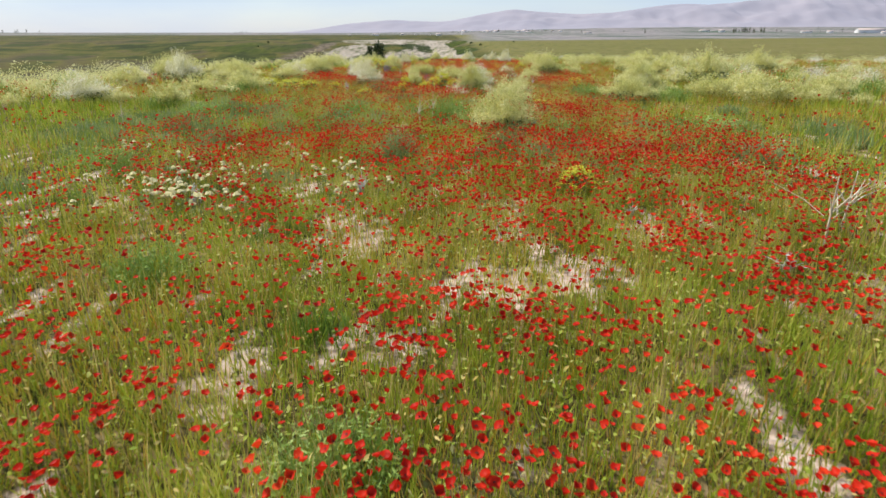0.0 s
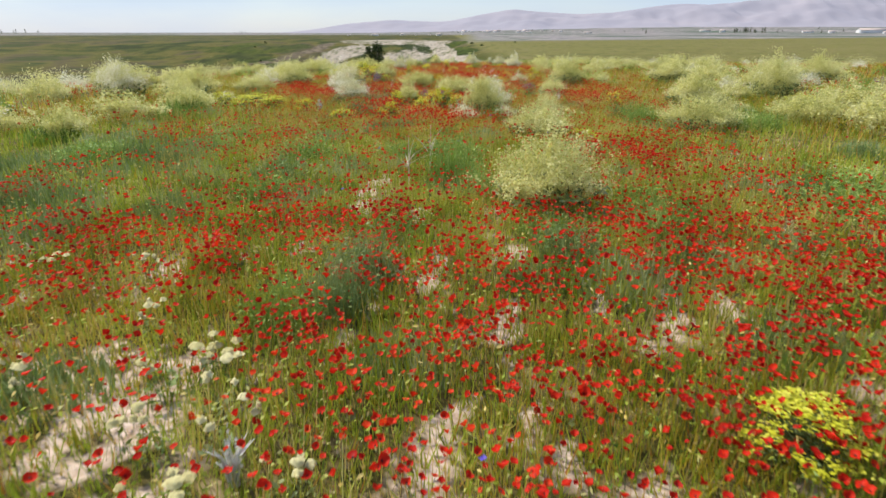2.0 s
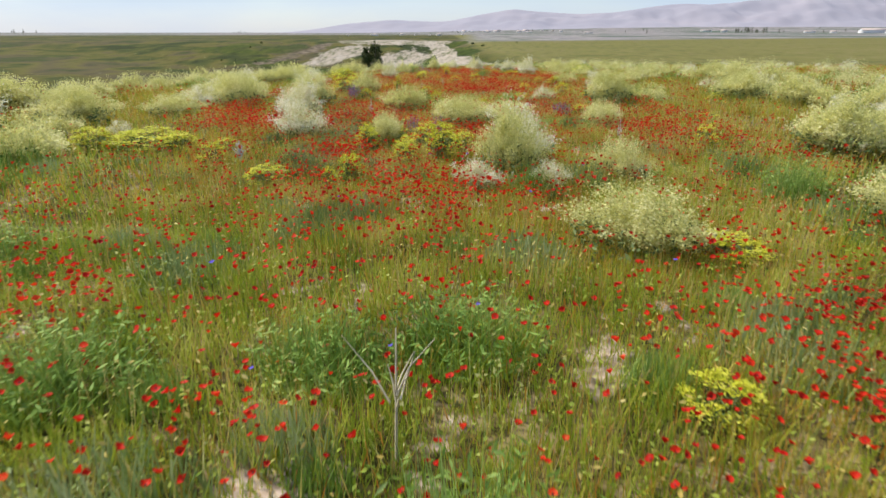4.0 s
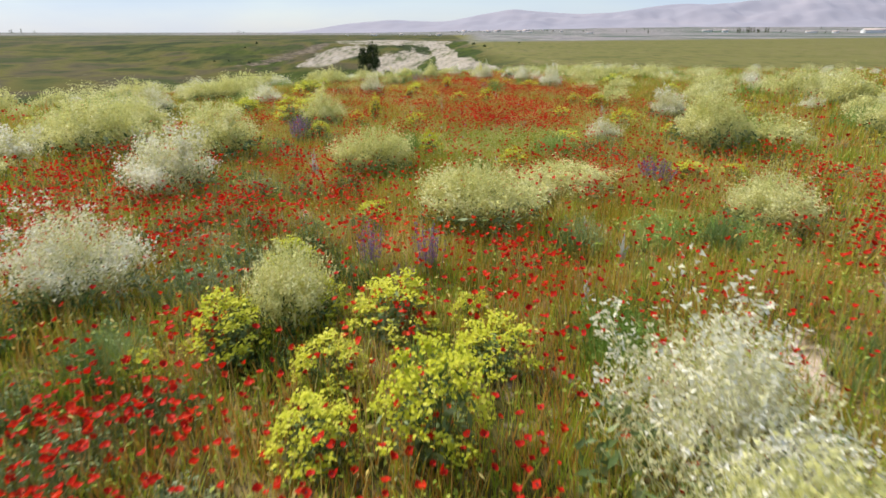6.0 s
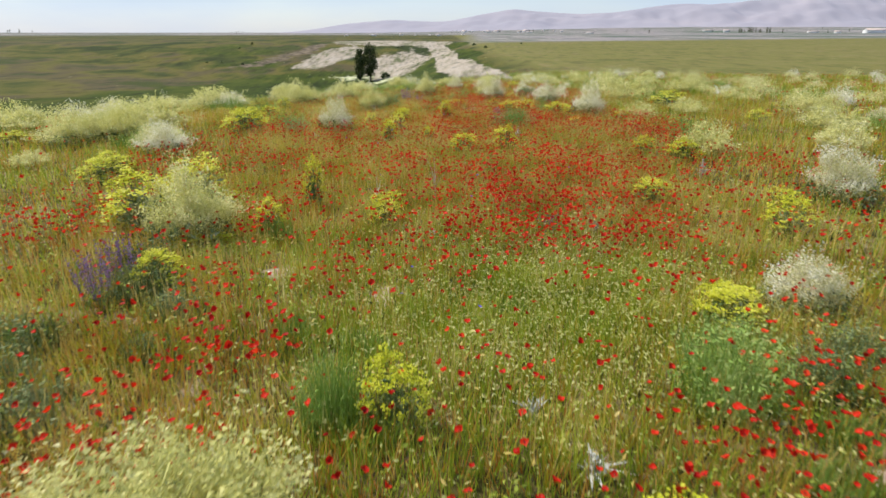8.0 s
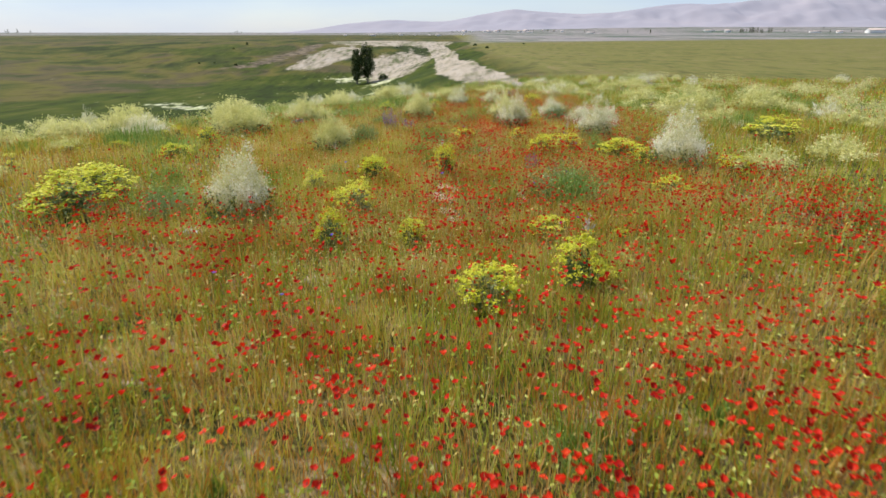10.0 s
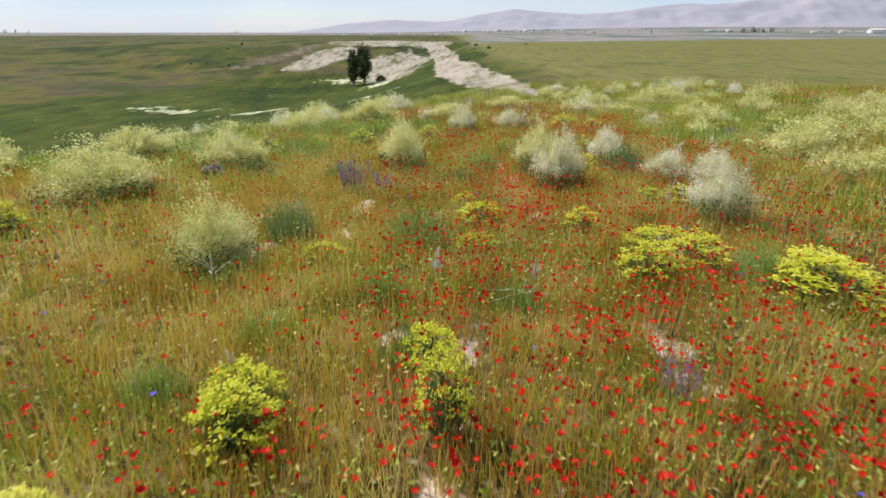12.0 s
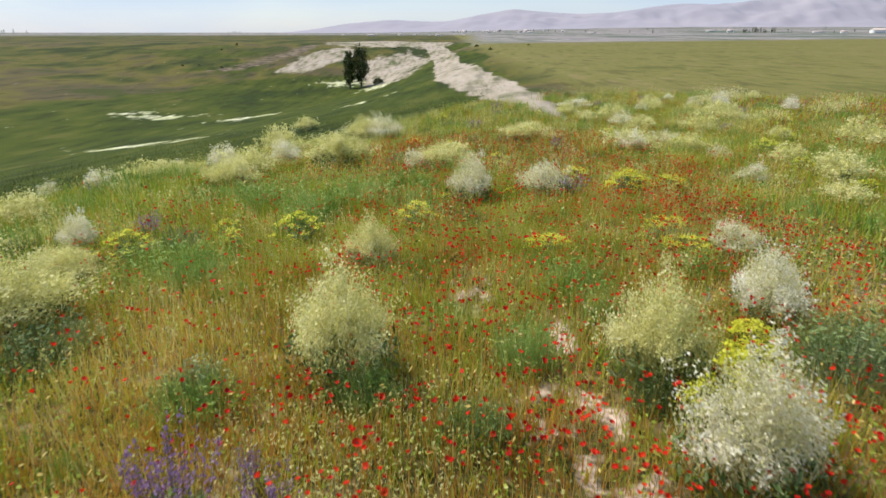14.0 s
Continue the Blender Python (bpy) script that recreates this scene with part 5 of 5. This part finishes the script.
def far_bushes(rows, mat):
    """Bushes on the outskirts, too far off to tell apart."""
    r = np.random.default_rng(205)
    lots = []
    for x, y, w, h in rows:
        if abs(x) >= 14:
            c = dome(1100, r, 0.1, 0.35) * np.array([0.55 * w, 0.55 * w, 0.95 * h]) * r.uniform(0.7, 1.15, (1100, 1)) + np.array([x, y, ground_at(x, y)])
            lots.append(flecks(c, r.uniform(0.7, 1.4, 1100) * 0.045, r))
    tagged(new("far_bushes", mesh_of("far_bushes", *joined(*lots), [mat])), "pale flowering bushes merging on the outer meadow", "bushes", kind="stuff")


cream_rows, white_rows = outer_rows(290, 91, 1.0, 2.2, 0.42, 0.62, 5.0), outer_rows(70, 92, 0.7, 1.5, 0.5, 0.75)
for mat, rows, label, group in ((M_CREAM, cream_rows, "pale cream flowering bush on the far meadow", "cream bushes in the meadow"), (M_WHITE, white_rows, "white flowering bush on the far meadow", "white bushes in the meadow")):
    spread([flower_bush(200 + n, mat, label, 1900, 0.032, group) for n in range(3)], [q for q in rows if abs(q[0]) < 14], rp)
    far_bushes(rows, mat)
spread([spurge(126 + n, "yellow-flowered spurge clump on the far meadow", 18) for n in range(2)], outer_rows(100, 93, 0.5, 1.0, 0.5, 0.7), rp)
rt = np.random.default_rng(95)


def tuft_stuff(name, rows, mat, label, n=240, thin=0.008, thick=0.02):
    """Leafy tufts too many to tell apart, grown as one piece."""
    r = np.random.default_rng(207)
    lots = []
    for x, y, w, h in rows:
        a, q = r.uniform(0, 6.283, n), np.sqrt(r.uniform(0, 1, n))
        px, py = x + np.cos(a) * q * w / 2, y + np.sin(a) * q * w / 2
        lots.append(blades(np.stack([px, py, height(px, py)], 1), h * (1 - 0.5 * q**2) * r.uniform(0.45, 1.0, n), r.uniform(0.05, 0.5, n), r.uniform(thin, thick, n), r, True))
    tagged(new(name, mesh_of(name, *joined(*lots), [mat])), label, "tufts", kind="stuff")


def strewn(n, x0, x1, y0, y1, w0, w1, h0, h1):
    return [(x, y, w, w * h) for x, y, w, h in zip(rt.uniform(x0, x1, n), rt.uniform(y0, y1, n), rt.uniform(w0, w1, n), rt.uniform(h0, h1, n))]


tuft_stuff("small_tufts", strewn(110, -5, 5, 3, 66, 0.18, 0.5, 0.45, 0.8), M_TUFT, "small fresh green tufts between the poppies")
tuft_stuff("meadow_tufts", strewn(74, -7.5, 8.5, 7.5, 24, 0.45, 1.15, 0.32, 0.5) + strewn(34, -8, -1.5, 11.5, 19, 0.6, 1.3, 0.34, 0.5), M_GREY, "broad grey-green leafy tufts merging in the grass", 380, 0.012, 0.026)
dark_tuft = green_tuft(138, M_FOOT, "dark green leafy herb clump among poppies")
spread([dark_tuft], [(x, y, w, w * 0.42) for x, y, w in zip(rt.uniform(-3.3, -0.9, 16), rt.uniform(23.8, 28.6, 16), rt.uniform(0.5, 0.95, 16))] + DARK, rp)


def crest_rows(n, seed, w0, w1, h0, h1):
    """Rows for plants crowding the far brow of the hilltop."""
    r = np.random.default_rng(seed)
    rows = []
    while len(rows) < n:
        x, y = r.uniform(-9, 17), r.uniform(57, 93)
        if meadow(np.array([x]), np.array([y]))[0] > 0.7:
            w = r.uniform(w0, w1)
            rows.append((x, y, w, w * r.uniform(h0, h1)))
    return rows


tuft_stuff("brow_tufts", crest_rows(60, 212, 0.6, 1.3, 0.4, 0.6), M_TUFT, "green tufts crowding the brow of the hill", 220, 0.02, 0.04)
tuft_stuff("dark_brow_tufts", crest_rows(46, 211, 0.5, 1.1, 0.4, 0.6), M_FOOT, "dark leafy tufts on the brow of the hill", 220, 0.02, 0.04)
spread([spurge(128 + n, "yellow-flowered spurge clump on the hill's brow", 22) for n in range(2)], crest_rows(44, 213, 0.5, 1.0, 0.45, 0.65), rp)
spread([sage(146, "dusky purple sage clump on the hill's brow")], crest_rows(12, 214, 0.5, 1.0, 0.5, 0.7), rp)


tuft_stuff("outer_tufts", outer_rows(130, 94, 0.8, 2.0, 0.3, 0.5), M_TUFT, "green leafy tufts dotting the outer meadow", 330, 0.02, 0.045)


def cornflowers():
    r = np.random.default_rng(180)
    model = new("cornflower")
    part("stem", mesh_of("stem", *stalks(np.zeros((1, 3)), np.array([[0.02, 0.01, 0.33]]), 0.002), [M_STEM]), model)
    part("bloom", mesh_of("bloom", *poppy_pieces(np.array([[0.02, 0.01, 0.0]]), np.array([0.33]), np.array([0.045]), np.array([0.2]), r)[0], [M_BLUE]), model, "violet-blue petals")
    tagged(model, "violet-blue cornflower among the grass", "cornflower", "cornflowers in the meadow")
    p, r = scatter(90, -3.5, 3.5, 2, 56, 181, lambda x, y: 0.5 + 0 * x)
    for n, q in enumerate(p):
        m = Matrix.LocRotScale(Vector(q), Euler((0, 0, r.uniform(0, 6))), Vector((1, 1, 1)) * r.uniform(0.8, 1.2))
        if n:
            copy_thing(model, m)
        else:
            model.matrix_basis = m


cornflowers()


def stone(seed, label):
    """A rough weathered stone with pale lichen on its dark face."""
    r = np.random.default_rng(seed)
    bm = bmesh.new()
    bmesh.ops.create_icosphere(bm, subdivisions=3, radius=0.5)
    for v in bm.verts:
        v.co *= 1 + 0.35 * noise.noise(v.co * 2.3 + Vector((seed, 0, 0))) + 0.1 * noise.noise(v.co * 7.0)
        v.co.z *= 0.8
    me = bpy.data.meshes.new("stone")
    bm.to_mesh(me)
    bm.free()
    me.materials.append(M_STONE)
    return tagged(new("stone", me), label, "stone")


STONE_AT = (-4.5, 54.7)
rock = stone(7, "dark weathered stone with pale lichen at a bush's foot")
rock.matrix_basis = Matrix.LocRotScale(Vector((*STONE_AT, ground_at(*STONE_AT) + 0.1)), Euler((0.2, 0.1, 0.6)), Vector((0.42, 0.36, 0.42)))


# ---- poplars in the valley, far trees and farms ----
def poplar(seed, tall, wide, label, foot=0.16, leaves=2600):
    """A slender tree: tapered trunk, steep limbs, and a crown of many leaf clumps with an uneven outline."""
    r = np.random.default_rng(seed)
    root = new("poplar")
    part("trunk", mesh_of("trunk", *stalks(np.array([[0, 0, -0.3]]), np.array([[0.1, 0, tall * 0.9]]), 0.03 * tall), [M_BARK]), root, "brown bare trunk")
    n = 26
    k = r.uniform(foot, 0.85, n)
    a = r.uniform(0, 6.283, n)
    s = np.stack([0 * k, 0 * k, k * tall], 1)
    prof = lambda k: np.sin(np.pi * np.clip((k - foot) / (1.04 - foot), 0, 1) ** 0.8) ** 0.5
    e = s + np.stack([np.cos(a) * wide * 0.42 * prof(k), np.sin(a) * wide * 0.42 * prof(k), 0.16 * tall + 0 * k], 1)
    part("branchwork", mesh_of("branchwork", *stalks(s, e, 0.006 * tall, 0.2), [M_BARK]), root)
    m = 150
    k, a = r.uniform(foot, 1.0, m), r.uniform(0, 6.283, m)
    q = wide / 2 * prof(k) * np.sqrt(r.uniform(0.1, 1, m)) * r.uniform(0.8, 1.1, m)
    clump = np.stack([np.cos(a) * q, np.sin(a) * q, k * tall], 1)
    per = leaves // m
    c = np.repeat(clump, per, 0) + r.normal(0, 1, (m * per, 3)) * np.array([0.05, 0.05, 0.075]) * wide * 1.4
    part("crown", mesh_of("crown", *flakes(c, r.uniform(0.02, 0.042, len(c)) * tall * (1.5 if leaves < 1000 else 1), r, 0, 1.2), [M_CROWN]), root, "dense dark green foliage")
    return tagged(root, label, "tree", "poplars in the valley")


def stand(ob, x, y, turn=0.0, scale=1.0):
    ob.matrix_basis = Matrix.LocRotScale(Vector((x, y, ground_at(x, y) - 0.05)), Euler((0, 0, turn)), Vector((scale,) * 3))
    return ob


TREE_Y = 226
stand(poplar(301, 9.7, 3.3, "slender dark green poplar standing in the valley field", 0.15, 3600), -26.5, TREE_Y)
stand(poplar(302, 10.4, 5.0, "full-crowned dark green poplar standing in the valley field", 0.2, 4400), -23.4, TREE_Y + 0.8)


def valley_shrub(seed, label):
    r = np.random.default_rng(seed)
    root = new("shrub")
    c = dome(500, r, 0.02, 0.5) * np.array([0.5, 0.5, 0.5])
    part("crown", mesh_of("crown", *flakes(c, r.uniform(0.06, 0.12, 500), r), [M_CROWN]), root)
    t = dome(14, r, 0.2, 0.6) * np.array([0.4, 0.4, 0.4])
    part("branchwork", mesh_of("branchwork", *stalks(t * [0.2, 0.2, -0.05], t, 0.012), [M_BARK]), root)
    return tagged(root, label, "shrub", "dark shrubs on the slopes")


shrub = stand(valley_shrub(310, "low dark green shrub on the slope"), -18.6, TREE_Y + 1, 0, 3.2)
rs = np.random.default_rng(311)
for n in range(12):
    if n < 7:
        x, y, s = rs.uniform(-95, -55), rs.uniform(255, 345), rs.uniform(0.4, 0.9)
    elif n < 9:
        x, y, s = rs.uniform(-30, -5), rs.uniform(270, 330), rs.uniform(0.4, 0.8)
    elif n < 11:
        x, y, s = rs.uniform(6, 14), rs.uniform(110, 300), rs.uniform(0.5, 1.2)
    else:
        x, y, s = rs.uniform(10, 120), rs.uniform(100, 330), rs.uniform(0.6, 1.4)
    stand(copy_thing(shrub, Matrix()), x, y, rs.uniform(0, 6), s * 1.6)

row_tree = stand(poplar(303, 16, 7, "distant dark tree on the plain", 0.1, 400), -1130, 1650, 0, 0.6)
for x, y, s in ((-1105, 1660, 0.55), (-1092, 1650, 0.65), (-1075, 1660, 0.7), (-1042, 1660, 0.5), (-486, 1500, 0.3), (-478, 1510, 0.4), (-470, 1500, 0.45), (-462, 1505, 0.35)):
    stand(copy_thing(row_tree, Matrix()), x, y, 0, s)
for n in range(46):
    if n < 18:
        x, y = rs.uniform(640, 745), rs.uniform(1400, 1500)
    elif n < 34:
        x, y = rs.uniform(20, 420), rs.uniform(1900, 2500)
    else:
        x, y = rs.uniform(300, 1500), rs.uniform(1300, 2400)
    stand(copy_thing(row_tree, Matrix()), x, y, rs.uniform(0, 6), rs.uniform(0.3, 0.55) * (1.5 if n < 18 else 1))


def farmhouse(seed, w, d, h, label):
    """Walls with window and door openings shown as set-in panes, and a pitched roof with eaves."""
    root = new("farmhouse")
    v = [(x * w / 2, y * d / 2, z) for z in (-1.0, h) for x, y in ((-1, -1), (1, -1), (1, 1), (-1, 1))] + [(-w / 2, 0, h + d * 0.22), (w / 2, 0, h + d * 0.22)]
    f = [(0, 1, 5), (0, 5, 4), (1, 2, 6), (1, 6, 5), (2, 3, 7), (2, 7, 6), (3, 0, 4), (3, 4, 7), (4, 8, 7), (5, 6, 9)]
    part("wall", mesh_of("wall", v, f, [M_HOUSE]), root, "white plastered wall")
    e, t = 0.5, 0.25
    rv, rf = [], []
    for s in (-1, 1):
        k = len(rv)
        for lift in (0, t):
            rv += [(-w / 2 - e, s * (d / 2 + e), h - 0.3 + lift), (w / 2 + e, s * (d / 2 + e), h - 0.3 + lift), (w / 2 + e, 0, h + d * 0.22 + lift), (-w / 2 - e, 0, h + d * 0.22 + lift)]
        for q in ((0, 1, 2, 3), (7, 6, 5, 4), (0, 4, 5, 1), (1, 5, 6, 2), (3, 2, 6, 7), (0, 3, 7, 4)):
            rf += [(k + q[0], k + q[1], k + q[2]), (k + q[0], k + q[2], k + q[3])]
    part("roof", mesh_of("roof", rv, rf, [M_ROOF]), root)
    for n in range(max(2, int(w / 5))):
        cx = -w / 2 + (n + 0.5) * w / max(2, int(w / 5))
        y = -d / 2 - 0.02
        pv = [(cx - 0.6, y, 1.0), (cx + 0.6, y, 1.0), (cx + 0.6, y, 2.3), (cx - 0.6, y, 2.3), (cx - 0.6, y - 0.05, 1.0), (cx + 0.6, y - 0.05, 1.0), (cx + 0.6, y - 0.05, 2.3), (cx - 0.6, y - 0.05, 2.3)]
        part("window", mesh_of("window", pv, [(4, 5, 6), (4, 6, 7), (0, 1, 5), (0, 5, 4), (3, 7, 6), (3, 6, 2), (0, 4, 7), (0, 7, 3), (1, 2, 6), (1, 6, 5)], [M_PANE]), root)
    return tagged(root, label, "house", "far farm buildings")


house = stand(farmhouse(1, 14, 9, 4, "small white farmhouse far off on the plain"), 150, 2300)
barn = stand(farmhouse(2, 60, 16, 6, "long white farm shed far off on the plain"), 930, 1420, 0.1)
for x, y, s in ((985, 1460, 0.9), (1010, 1520, 0.8), (870, 1560, 0.7), (330, 1500, 0.5), (760, 1900, 0.8), (245, 1900, 0.5)):
    stand(copy_thing(barn, Matrix()), x, y, rs.uniform(-0.2, 0.2), 0.6 * s)
for n in range(34):
    x, y = (rs.uniform(40, 430), rs.uniform(1900, 2600)) if n < 20 else (rs.uniform(-130, 60), rs.uniform(700, 1000)) if n < 28 else (rs.uniform(700, 1300), rs.uniform(1300, 1800))
    stand(copy_thing(house, Matrix()), x, y, rs.uniform(-0.5, 0.5), rs.uniform(0.5, 1.1) * (0.4 if 20 <= n < 28 else 1))
